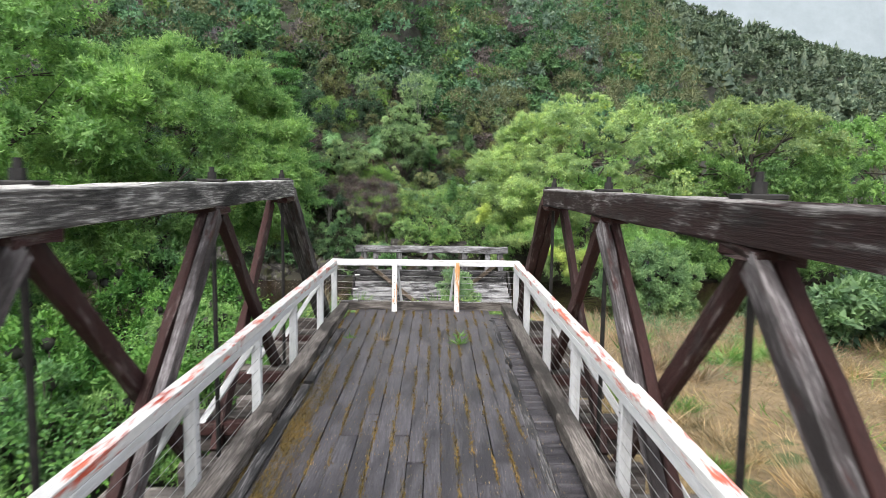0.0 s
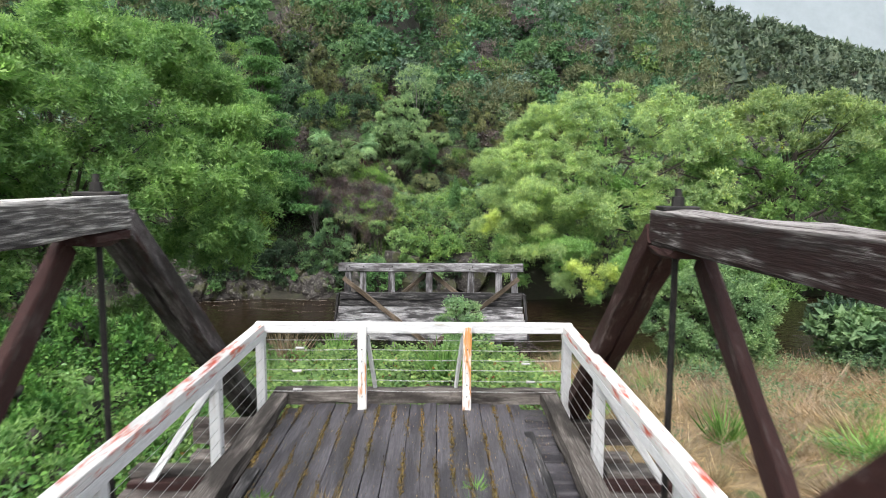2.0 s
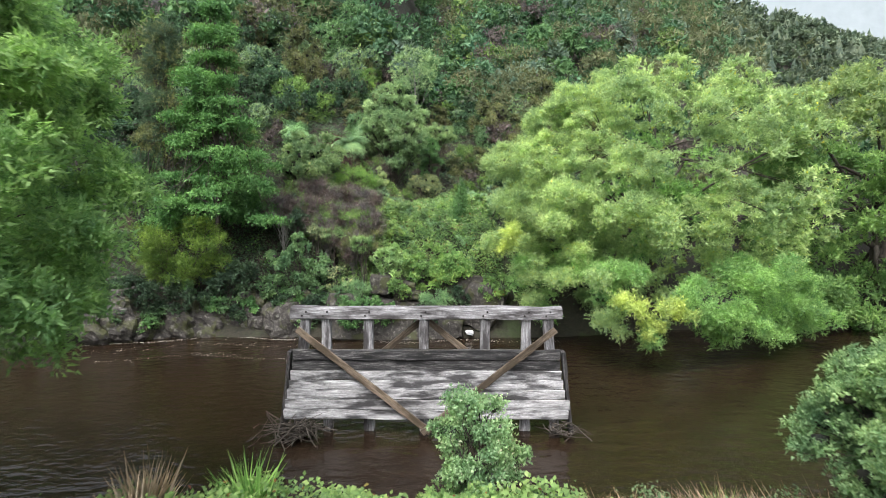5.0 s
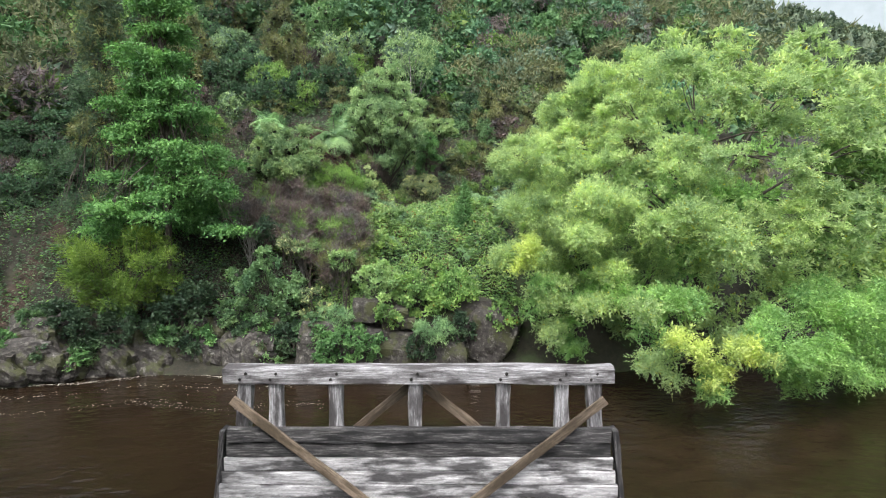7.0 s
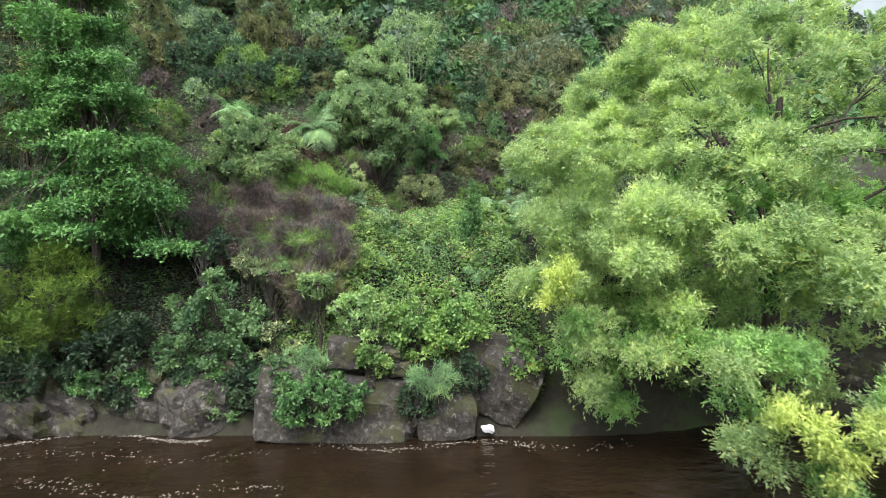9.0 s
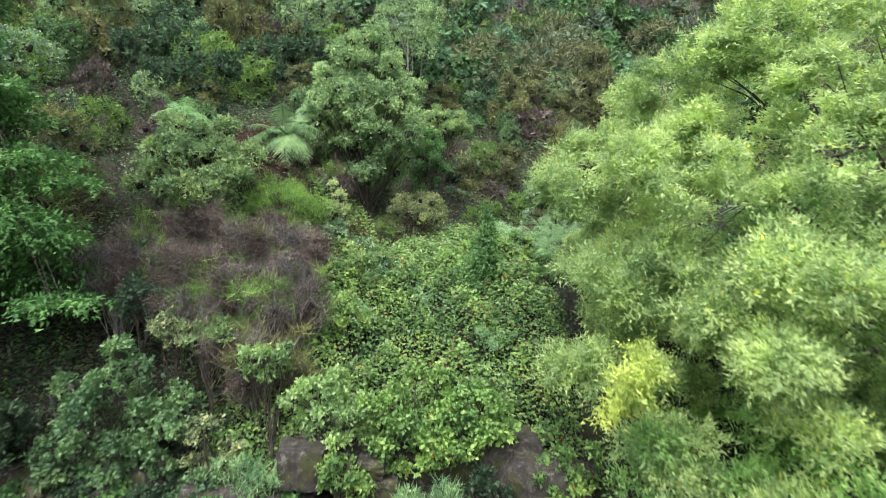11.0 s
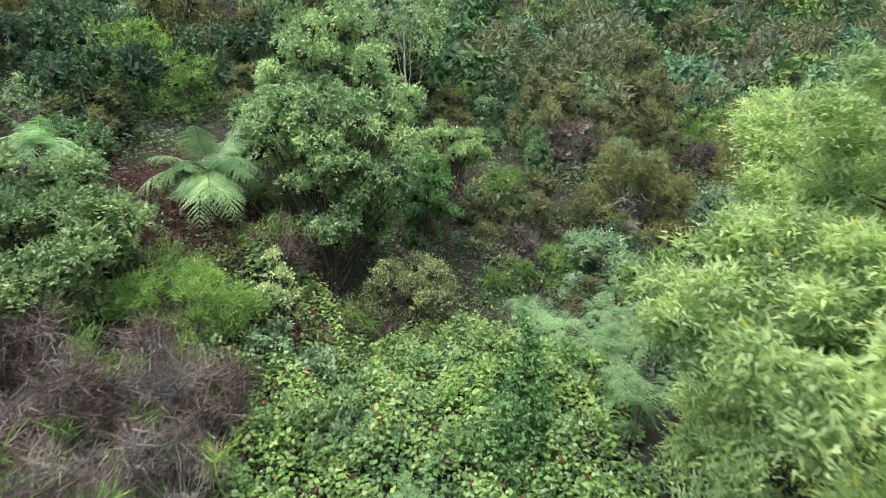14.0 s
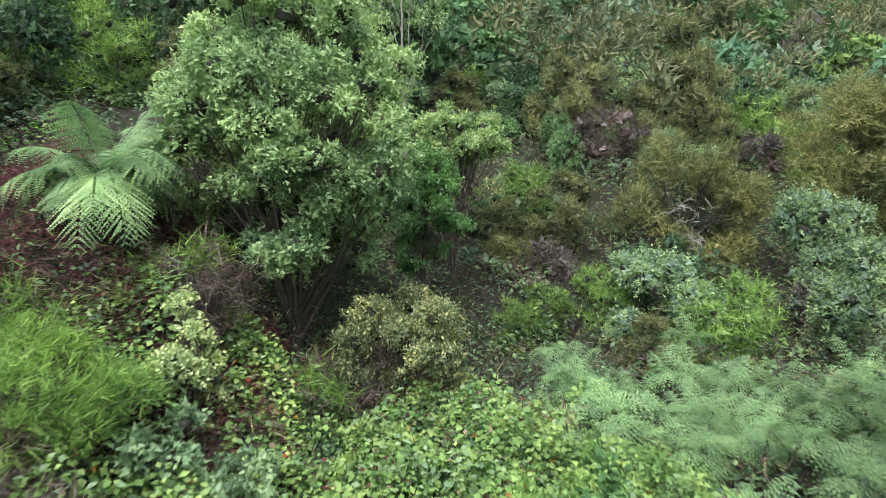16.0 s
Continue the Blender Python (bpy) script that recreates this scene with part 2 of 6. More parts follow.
# ground: leaf litter and soil, straw-coloured grass on the near flat
M_GROUND, _n, _l, _b = mat_nodes("soil_and_litter")
_co = coords(_n, _l)
_a = noise_tex(_n, _l, _co, 0.8, 6, 0.65)
_f = noise_tex(_n, _l, _co, 6, 8, 0.7)
_soil = ramp(_n, [(0.3, (0.008, 0.008, 0.005)), (0.55, (0.019, 0.017, 0.010)), (0.8, (0.036, 0.030, 0.019))])
_l.new(_f, _soil.inputs[0])
_moss = mixc(_n, _l, steps(_n, _l, _a, 0.5, 0.64), _soil.outputs[0], (0.022, 0.034, 0.010))
_straw = ramp(_n, [(0.3, (0.095, 0.067, 0.035)), (0.7, (0.25, 0.185, 0.10))])
_l.new(_f, _straw.inputs[0])
_sep = _n.new("ShaderNodeSeparateXYZ")
_l.new(_co, _sep.inputs[0])
_mx = _n.new("ShaderNodeMath")
_mx.operation = "MULTIPLY"
_l.new(steps(_n, _l, _sep.outputs[0], 1.5, 3.0), _mx.inputs[0])
_l.new(steps(_n, _l, _sep.outputs[1], 10.5, 8.0), _mx.inputs[1])
_g = mixc(_n, _l, _mx.outputs[0], _moss, mixc(_n, _l, steps(_n, _l, _a, 0.55, 0.62), _straw.outputs[0], (0.05, 0.075, 0.02)))
_edge = _n.new("ShaderNodeMath")
_edge.operation = "ADD"
_l.new(_sep.outputs[0], _edge.inputs[0])
_l.new(_a, _edge.inputs[1])
_clay = _n.new("ShaderNodeMath")
_clay.operation = "MULTIPLY"
_l.new(steps(_n, _l, _edge.outputs[0], -13.95, -13.6), _clay.inputs[0])
_l.new(steps(_n, _l, _edge.outputs[0], -12.9, -13.25), _clay.inputs[1])
_far = _n.new("ShaderNodeMath")
_far.operation = "MULTIPLY"
_l.new(steps(_n, _l, _sep.outputs[1], 22.0, 23.0), _far.inputs[0])
_l.new(_clay.outputs[0], _far.inputs[1])
_bank = ramp(_n, [(0.3, (0.016, 0.010, 0.006)), (0.7, (0.046, 0.027, 0.018))])
_l.new(_f, _bank.inputs[0])
_g = mixc(_n, _l, _far.outputs[0], _g, _bank.outputs[0])
_l.new(_g, _b.inputs["Base Color"])
_b.inputs["Roughness"].default_value = 0.9
add_bump(_n, _l, _b, _f, 0.8, 0.06)

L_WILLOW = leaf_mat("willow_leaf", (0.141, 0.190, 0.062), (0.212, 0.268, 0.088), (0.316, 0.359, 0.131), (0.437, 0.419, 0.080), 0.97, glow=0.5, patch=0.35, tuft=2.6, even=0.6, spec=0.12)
# darker willow leaf: other willows' own green, and shade painted into crowns
L_WILLOW2 = leaf_mat("green_and_shaded_willow_leaf", (0.094, 0.161, 0.043), (0.153, 0.242, 0.063), (0.239, 0.338, 0.099), glow=0.5, patch=0.4, tuft=2.4, even=0.5, spec=0.12)
L_YELLOW = leaf_mat("yellow_spray_leaf", (0.186, 0.226, 0.049), (0.270, 0.310, 0.064), (0.383, 0.400, 0.091), glow=0.4)
L_GREEN = leaf_mat("green_leaf", (0.047, 0.087, 0.029), (0.090, 0.148, 0.048), (0.157, 0.230, 0.081))
L_BRIGHT = leaf_mat("bright_green_leaf", (0.042, 0.090, 0.026), (0.078, 0.155, 0.040), (0.15, 0.245, 0.072), glow=0.35)
L_OLIVE = leaf_mat("grey_green_leaf", (0.091, 0.135, 0.047), (0.158, 0.220, 0.078), (0.250, 0.320, 0.122), rough=0.6, spec=0.12)
L_PALE = leaf_mat("pale_shrub_leaf", (0.103, 0.163, 0.051), (0.178, 0.252, 0.081), (0.281, 0.345, 0.132), (0.389, 0.381, 0.170), 0.98)
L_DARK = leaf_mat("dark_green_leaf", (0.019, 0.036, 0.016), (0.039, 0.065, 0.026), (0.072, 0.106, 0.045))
L_YGREEN = leaf_mat("yellow_green_needle", (0.049, 0.084, 0.011), (0.094, 0.148, 0.019), (0.162, 0.227, 0.033))
L_BROOM = leaf_mat("broom_twig", (0.052, 0.095, 0.018), (0.103, 0.174, 0.029), (0.172, 0.258, 0.050))
L_BROWN = leaf_mat("dead_twig", (0.026, 0.018, 0.011), (0.058, 0.042, 0.026), (0.109, 0.081, 0.053), glow=0.1, rough=0.8)
L_REDDEAD = leaf_mat("dead_red_fern", (0.026, 0.010, 0.008), (0.058, 0.020, 0.016), (0.11, 0.042, 0.034), glow=0.15, rough=0.8)
L_FERN = leaf_mat("tree_fern_frond", (0.069, 0.120, 0.039), (0.123, 0.194, 0.064), (0.196, 0.286, 0.101), glow=0.3)
L_TREEFERN = leaf_mat("wide_fern_frond", (0.109, 0.180, 0.063), (0.166, 0.258, 0.089), (0.246, 0.350, 0.133), glow=0.35)
L_KANUKA = leaf_mat("olive_brown_needle", (0.056, 0.062, 0.019), (0.106, 0.110, 0.032), (0.179, 0.174, 0.052))
L_WHITE = leaf_mat("white_backed_leaf", (0.094, 0.121, 0.047), (0.165, 0.200, 0.072), (0.297, 0.326, 0.136), (0.726, 0.662, 0.357), 0.66, rough=0.6, spec=0.12)
L_CREAM = leaf_mat("cream_flowering_leaf", (0.132, 0.176, 0.057), (0.242, 0.281, 0.097), (0.407, 0.424, 0.176), rough=0.6)
L_LIME = leaf_mat("lime_shrub_leaf", (0.095, 0.15, 0.045), (0.165, 0.235, 0.068), (0.27, 0.345, 0.115), glow=0.4)
L_BRAMBLE = leaf_mat("bramble_leaf", (0.060, 0.113, 0.027), (0.125, 0.203, 0.045), (0.229, 0.316, 0.077), (0.219, 0.119, 0.032), 0.985, glow=0.35, patch=1.2, even=0.45)
L_BRAMBLEY = leaf_mat("yellowing_bramble_leaf", (0.086, 0.140, 0.037), (0.163, 0.233, 0.055), (0.284, 0.353, 0.088), (0.189, 0.056, 0.033), 0.95, glow=0.35, patch=1.5, even=0.5)
L_STRAW = leaf_mat("dry_grass", (0.138, 0.093, 0.035), (0.242, 0.169, 0.069), (0.387, 0.292, 0.132), glow=0.25, rough=0.7, patch=0.8)
L_RUST = leaf_mat("rusty_dry_fern", (0.117, 0.077, 0.034), (0.207, 0.144, 0.068), (0.306, 0.227, 0.121), glow=0.25, rough=0.7)
L_MOSS = leaf_mat("ochre_moss", (0.050, 0.032, 0.010), (0.088, 0.058, 0.014), (0.15, 0.105, 0.028), glow=0.1, rough=0.8)
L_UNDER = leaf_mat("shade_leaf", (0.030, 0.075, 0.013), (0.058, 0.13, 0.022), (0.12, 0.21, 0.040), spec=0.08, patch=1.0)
L_MAPLE = leaf_mat("layered_tree_leaf", (0.036, 0.089, 0.021), (0.066, 0.143, 0.031), (0.125, 0.233, 0.054), glow=0.3)
L_YOUNG = leaf_mat("young_bush_leaf", (0.075, 0.125, 0.042), (0.135, 0.205, 0.068), (0.235, 0.30, 0.12), (0.42, 0.43, 0.35), 0.95)
L_ROUND = leaf_mat("round_bush_leaf", (0.079, 0.131, 0.041), (0.135, 0.213, 0.064), (0.237, 0.315, 0.111), rough=0.55)
L_GREYTWIG = leaf_mat("grey_twig", (0.050, 0.038, 0.026), (0.100, 0.080, 0.054), (0.184, 0.152, 0.104), glow=0.1, rough=0.85, spec=0.1)
L_BLUEGREEN = leaf_mat("blue_green_leaf", (0.074, 0.125, 0.048), (0.137, 0.200, 0.076), (0.231, 0.300, 0.124), glow=0.3)
L_GRASS = leaf_mat("green_grass", (0.06, 0.12, 0.02), (0.11, 0.20, 0.035), (0.19, 0.29, 0.06), glow=0.3)


L_F1 = leaf_mat("scrub_green", (0.037, 0.072, 0.025), (0.068, 0.123, 0.039), (0.126, 0.197, 0.068), glow=0.25, rough=0.8, spec=0.06, tuft=0.9, even=0.65)
L_F2 = leaf_mat("scrub_grey", (0.060, 0.086, 0.044), (0.101, 0.138, 0.073), (0.164, 0.211, 0.117), glow=0.25, rough=0.8, spec=0.06, tuft=0.9, even=0.65)
L_F3 = leaf_mat("scrub_dark", (0.029, 0.055, 0.023), (0.052, 0.094, 0.036), (0.098, 0.153, 0.060), glow=0.25, rough=0.8, spec=0.06, tuft=0.9, even=0.65)
L_F4 = leaf_mat("scrub_brown", (0.050, 0.041, 0.031), (0.101, 0.081, 0.058), (0.175, 0.142, 0.110), glow=0.25, rough=0.8, spec=0.06, tuft=0.9, even=0.65)
L_F5 = leaf_mat("scrub_yellow_green", (0.066, 0.098, 0.025), (0.109, 0.159, 0.039), (0.181, 0.235, 0.065), glow=0.25, rough=0.8, spec=0.06, tuft=0.9, even=0.65)
# next three: pale, low-contrast distant leaves, haze painted into their colour
L_F6 = leaf_mat("hazed_wood_green", (0.073, 0.098, 0.048), (0.090, 0.115, 0.056), (0.108, 0.136, 0.066), glow=0.3, rough=0.8, spec=0.06, tuft=0.4, even=0.85)
L_F7 = leaf_mat("hazed_wood_dark", (0.060, 0.077, 0.039), (0.073, 0.090, 0.045), (0.087, 0.106, 0.054), glow=0.3, rough=0.8, spec=0.06, tuft=0.4, even=0.85)
L_F10 = leaf_mat("hazed_wood_blue_green", (0.082, 0.109, 0.053), (0.102, 0.131, 0.065), (0.122, 0.156, 0.078), glow=0.1, rough=0.8, spec=0.06, tuft=0.3, even=0.85)
L_F8 = leaf_mat("scrub_blue_green", (0.054, 0.106, 0.044), (0.084, 0.151, 0.064), (0.138, 0.216, 0.097), glow=0.25, rough=0.8, spec=0.06, tuft=0.9, even=0.65)
L_F9 = leaf_mat("scrub_olive", (0.055, 0.061, 0.027), (0.090, 0.096, 0.039), (0.137, 0.137, 0.060), glow=0.25, rough=0.8, spec=0.06, tuft=0.9, even=0.65)
# for the lumps within bushes: shade in the leaf gaps put in as colour
L_CORESHADE = leaf_mat("inner_core_shade", (0.020, 0.020, 0.012), (0.030, 0.029, 0.017), (0.045, 0.042, 0.027), glow=0.0, rough=0.9, spec=0.03)

# ---- builders ----
def world_matrix(ob):
    m = ob.matrix_basis
    return world_matrix(ob.parent) @ ob.matrix_parent_inverse @ m if ob.parent else m


def adopt(ob, parent):
    if parent:
        ob.parent = parent
        ob.matrix_parent_inverse = world_matrix(parent).inverted()
    return ob


def part(name, bm, material, parent, label=""):
    me = bpy.data.meshes.new(name)
    bm.to_mesh(me)
    bm.free()
    me.materials.append(material)
    return tagged(adopt(new(name, me), parent), label)


def np_mesh(name, verts, faces, material, smooth=False):
    """A mesh from arrays of corners and of faces that all have the same number of corners."""
    me = bpy.data.meshes.new(name)
    k = faces.shape[1]
    me.vertices.add(len(verts))
    me.vertices.foreach_set("co", np.asarray(verts, np.float32).ravel())
    me.loops.add(faces.size)
    me.loops.foreach_set("vertex_index", np.asarray(faces, np.int32).ravel())
    me.polygons.add(len(faces))
    me.polygons.foreach_set("loop_start", np.arange(0, faces.size, k, dtype=np.int32))
    if smooth:
        me.polygons.foreach_set("use_smooth", np.ones(len(faces), bool))
    me.update(calc_edges=True)
    me.materials.append(material)
    return me


def thing(name, x, y, z, label, category, group=""):
    ob = new(name)
    ob.matrix_basis = pose(x, y, z)
    return tagged(ob, label, category, group)


def beam_mesh(name, length, w, h, material, seed=0, worn=0.006, seg=None, cham=0.012):
    """A timber along local x with chamfered, slightly uneven edges and closed ends."""
    rng = np.random.default_rng(seed + 17)
    n = seg or max(2, min(14, int(length / 0.35)))
    c = min(cham, w * 0.2, h * 0.2)
    prof = np.array([(-w / 2 + c, -h / 2), (w / 2 - c, -h / 2), (w / 2, -h / 2 + c), (w / 2, h / 2 - c), (w / 2 - c, h / 2), (-w / 2 + c, h / 2), (-w / 2, h / 2 - c), (-w / 2, -h / 2 + c)])
    xs = np.linspace(-length / 2, length / 2, n + 1)
    v = np.zeros((n + 1, 8, 3))
    v[:, :, 0] = xs[:, None]
    v[:, :, 1:] = prof[None]
    v += rng.normal(0, worn, v.shape) * (0.4, 1, 1)
    verts = v.reshape(-1, 3)
    bm = bmesh.new()
    vs = [bm.verts.new(p) for p in verts]
    for i in range(n):
        for j in range(8):
            k = (j + 1) % 8
            bm.faces.new((vs[i * 8 + j], vs[i * 8 + k], vs[i * 8 + 8 + k], vs[i * 8 + 8 + j]))
    bm.faces.new(vs[:8][::-1])
    bm.faces.new(vs[-8:])
    bmesh.ops.recalc_face_normals(bm, faces=bm.faces)
    me = bpy.data.meshes.new(name)
    bm.to_mesh(me)
    bm.free()
    me.materials.append(material)
    return me


def along(p, q, up=(0, 0, 1)):
    """The pose whose x axis runs from p to q, centred between them."""
    p, q = Vector(p), Vector(q)
    x = (q - p).normalized()
    z = Vector(up)
    y = z.cross(x)
    if y.length < 1e-4:
        y = Vector((0, 1, 0)).cross(x)
    y.normalize()
    z = x.cross(y)
    m = Matrix((x, y, z)).transposed().to_4x4()
    m.translation = (p + q) / 2
    return m


SEED = [0]


def beam(name, p, q, w, h, material, parent, up=(0, 0, 1), worn=0.006, label="", cham=0.012):
    SEED[0] += 1
    ob = new(name, beam_mesh(name, (Vector(q) - Vector(p)).length, w, h, material, SEED[0], worn, None, cham))
    ob.matrix_basis = along(p, q, up)
    return tagged(adopt(ob, parent), label)


def tube_arrays(paths, sides=6):
    """Tapered tubes along lists of (point, radius)."""
    V, F, at = [], [], 0
    ang = np.linspace(0, 2 * np.pi, sides, endpoint=False)
    for path in paths:
        pts = np.array([p for p, _ in path], float)
        rad = np.array([r for _, r in path], float)
        tan = np.gradient(pts, axis=0)
        tan /= np.linalg.norm(tan, axis=1)[:, None] + 1e-9
        ref = np.where(np.abs(tan[:, 2:3]) > 0.9, np.array([[1.0, 0, 0]]), np.array([[0, 0, 1.0]]))
        a = np.cross(tan, ref)
        a /= np.linalg.norm(a, axis=1)[:, None] + 1e-9
        b = np.cross(tan, a)
        ring = pts[:, None] + rad[:, None, None] * (np.cos(ang)[None, :, None] * a[:, None] + np.sin(ang)[None, :, None] * b[:, None])
        V.append(ring.reshape(-1, 3))
        m = len(pts)
        i = np.arange(m - 1)[:, None] * sides
        j = np.arange(sides)[None]
        k = (j + 1) % sides
        F.append((at + np.stack([i + j, i + k, i + sides + k, i + sides + j], -1)).reshape(-1, 4))
        at += m * sides
    return np.concatenate(V), np.concatenate(F)


def tubes(name, paths, material, parent, sides=6, label=""):
    v, f = tube_arrays(paths, sides)
    base = world_matrix(parent).translation if parent else Vector((0, 0, 0))
    ob = new(name, np_mesh(name, v - np.array(base), f, material, True))
    ob.matrix_basis = Matrix.Translation(base)
    return tagged(adopt(ob, parent), label)


def unit(a):
    return a / (np.linalg.norm(a, axis=-1, keepdims=True) + 1e-9)


def leaf_arrays(rng, pts, way, length, width, fold=0.25, spread=0.35, face=None, tri=False, loose=0.35):
    """Diamond leaves at points, growing along way and, where face is given, turned towards it; each is folded a little along its rib."""
    n = len(pts)
    way = unit(way + rng.normal(0, spread, (n, 3)))
    nor = rng.normal(0, 1, (n, 3)) if face is None else face + rng.normal(0, loose, (n, 3))
    side = unit(np.cross(way, unit(nor)))
    nor = np.cross(side, way)
    s = rng.uniform(0.6, 1.4, (n, 1))
    ln, wd = length * s, width * s
    if tri:
        e = side * wd / 2
        return np.stack([pts - e, pts + e, pts + way * ln], 1).reshape(-1, 3), np.arange(3 * n).reshape(-1, 3)
    mid = pts + way * ln * 0.45
    b, d = mid + side * wd / 2 + nor * wd * fold, mid - side * wd / 2 + nor * wd * fold
    c = pts + way * ln - nor * ln * 0.08
    return np.stack([pts, b, c, d], 1).reshape(-1, 3), np.arange(4 * n).reshape(-1, 4)


def sphere_points(rng, n):
    return unit(rng.normal(0, 1, (n, 3)))


def puff_leaves(rng, puffs, per_area, length, width, twig=6, droop=0.35, shell=0.6, twig_len=0.25, fold=0.25, up=0.0, turn=0.5, upper=0.35, tri=False, front=None, lay=0.1, loose=0.35):
    """Leafy sprigs through the outer shell of each puff, growing outwards: puffs are rows of x, y, z, rx, ry, rz."""
    P, W, N = [], [], []
    for x, y, z, rx, ry, rz in puffs:
        n = max(3, int(per_area * (rx * ry * rz) ** (2 / 3) * 12.6 / twig))
        d = sphere_points(rng, n)
        low = (d[:, 2] < -0.3) & (rng.random(n) < 0.6)
        d[low, 2] *= -1
        if front is not None:
            d = d[d @ np.array(front) > -0.25]
            n = len(d)
        r = shell + (1 - shell) * rng.random((n, 1)) ** 0.6
        r *= 1 + 0.2 * np.sin(d[:, :1] * 7 + x * 3) * np.cos(d[:, 1:2] * 6 + y * 3)
        w = unit(d + rng.normal(0, 0.45, (n, 3)) + np.array([0, 0, up - droop]))
        w = unit(w - lay * np.sum(w * d, 1, keepdims=True) * d)
        p = np.array([x, y, z]) + d * r * (rx, ry, rz) - 0.5 * twig_len * w
        side = unit(np.cross(w, unit(rng.normal(0, 1, (n, 3)))))
        t = (np.arange(twig) + rng.random((n, twig)))[..., None] / twig
        ln = twig_len * rng.uniform(0.6, 1.3, (n, 1, 1))
        pp = p[:, None] + w[:, None] * t * ln - np.array([0, 0, 0.3 * droop]) * ln * t * t + rng.normal(0, 0.01 + 0.06 * twig_len, (n, twig, 3))
        turned = np.where(np.arange(twig) % 2, 1.0, -1.0)[None, :, None] * (1.05 - 0.6 * t)
        P.append(pp.reshape(-1, 3))
        W.append((w[:, None] + side[:, None] * turned).reshape(-1, 3))
        N.append(np.repeat(unit(0.85 * d + np.array([0, 0, upper + 0.12]) + rng.normal(0, 0.85 * loose, (n, 3))), twig, 0))
    P, W, N = np.concatenate(P), np.concatenate(W), np.concatenate(N)
    return leaf_arrays(rng, P, unit(W), length, width, fold, turn, N, tri, loose)


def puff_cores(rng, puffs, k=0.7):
    """A dark lump inside each puff, uneven and twenty-sided, painting the shade between its leaves."""
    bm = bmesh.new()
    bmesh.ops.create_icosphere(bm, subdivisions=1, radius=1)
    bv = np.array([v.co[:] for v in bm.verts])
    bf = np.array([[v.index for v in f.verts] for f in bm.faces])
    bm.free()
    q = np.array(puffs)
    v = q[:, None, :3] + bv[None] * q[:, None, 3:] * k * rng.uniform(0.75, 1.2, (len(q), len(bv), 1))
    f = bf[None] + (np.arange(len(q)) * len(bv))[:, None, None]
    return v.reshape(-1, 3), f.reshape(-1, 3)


def crown(name, parts_list, parent, label="", soft=False):
    """One foliage mesh from several (vertices, faces, material) sets."""
    mats, V, F, I, at = [], [], [], [], 0
    if len({f.shape[1] for _, f, _ in parts_list}) > 1:
        parts_list = [(v, f if f.shape[1] == 3 else np.concatenate([f[:, :3], f[:, [0, 2, 3]]]), m) for v, f, m in parts_list]
    for k, (v, f, m) in enumerate(parts_list):
        V.append(v)
        F.append(f + at)
        I.append(np.full(len(f), k))
        at += len(v)
        mats.append(m)
    base = np.array(world_matrix(parent).translation) if parent else np.zeros(3)
    me = np_mesh(name, np.concatenate(V) - base, np.concatenate(F), mats[0], soft)
    for m in mats[1:]:
        me.materials.append(m)
    me.polygons.foreach_set("material_index", np.concatenate(I).astype(np.int32))
    ob = new(name, me)
    ob.matrix_basis = Matrix.Translation(base)
    return tagged(adopt(ob, parent), label)


def limb_paths(rng, base, trunk_top, puffs, r0, share=0.5, wob=0.12):
    """A trunk and a bent limb from it to each puff."""
    base, top = np.array(base, float), np.array(trunk_top, float)
    k = 7
    tr = [(base + (top - base) * t + rng.normal(0, wob * 0.3, 3) * (t > 0) * (1, 1, 0), r0 * (1 - 0.72 * t)) for t in np.linspace(0, 1, k)]
    paths = [tr]
    for p in puffs:
        c = np.array(p[:3])
        t = rng.uniform(share * 0.5, 0.95)
        s = base + (top - base) * t
        mid = s + (c - s) * 0.5 + np.array([0, 0, 0.12 * np.linalg.norm(c - s)]) + rng.normal(0, wob, 3)
        rr = r0 * (1 - 0.72 * t) * 0.42
        pts = []
        for u in np.linspace(0, 1, 6):
            q = (1 - u) ** 2 * s + 2 * u * (1 - u) * mid + u * u * c
            pts.append((q + rng.normal(0, wob * 0.25, 3) * (0 < u), max(rr * (1 - 0.85 * u), 0.008)))
        paths.append(pts)
        for _ in range(2):
            e = c + sphere_points(rng, 1)[0] * np.array(p[3:]) * 0.8
            paths.append([(pts[3][0], max(rr * 0.4, 0.01)), ((pts[3][0] + e) / 2 + rng.normal(0, 0.08, 3), max(rr * 0.25, 0.007)), (e, 0.005)])
    return paths

# ---- terrain: near flat, river, far bank and hillside ----
WATER_Z = -3.7


def smooth(a, b, v):
    t = np.clip((v - a) / (b - a), 0, 1)
    return t * t * (3 - 2 * t)


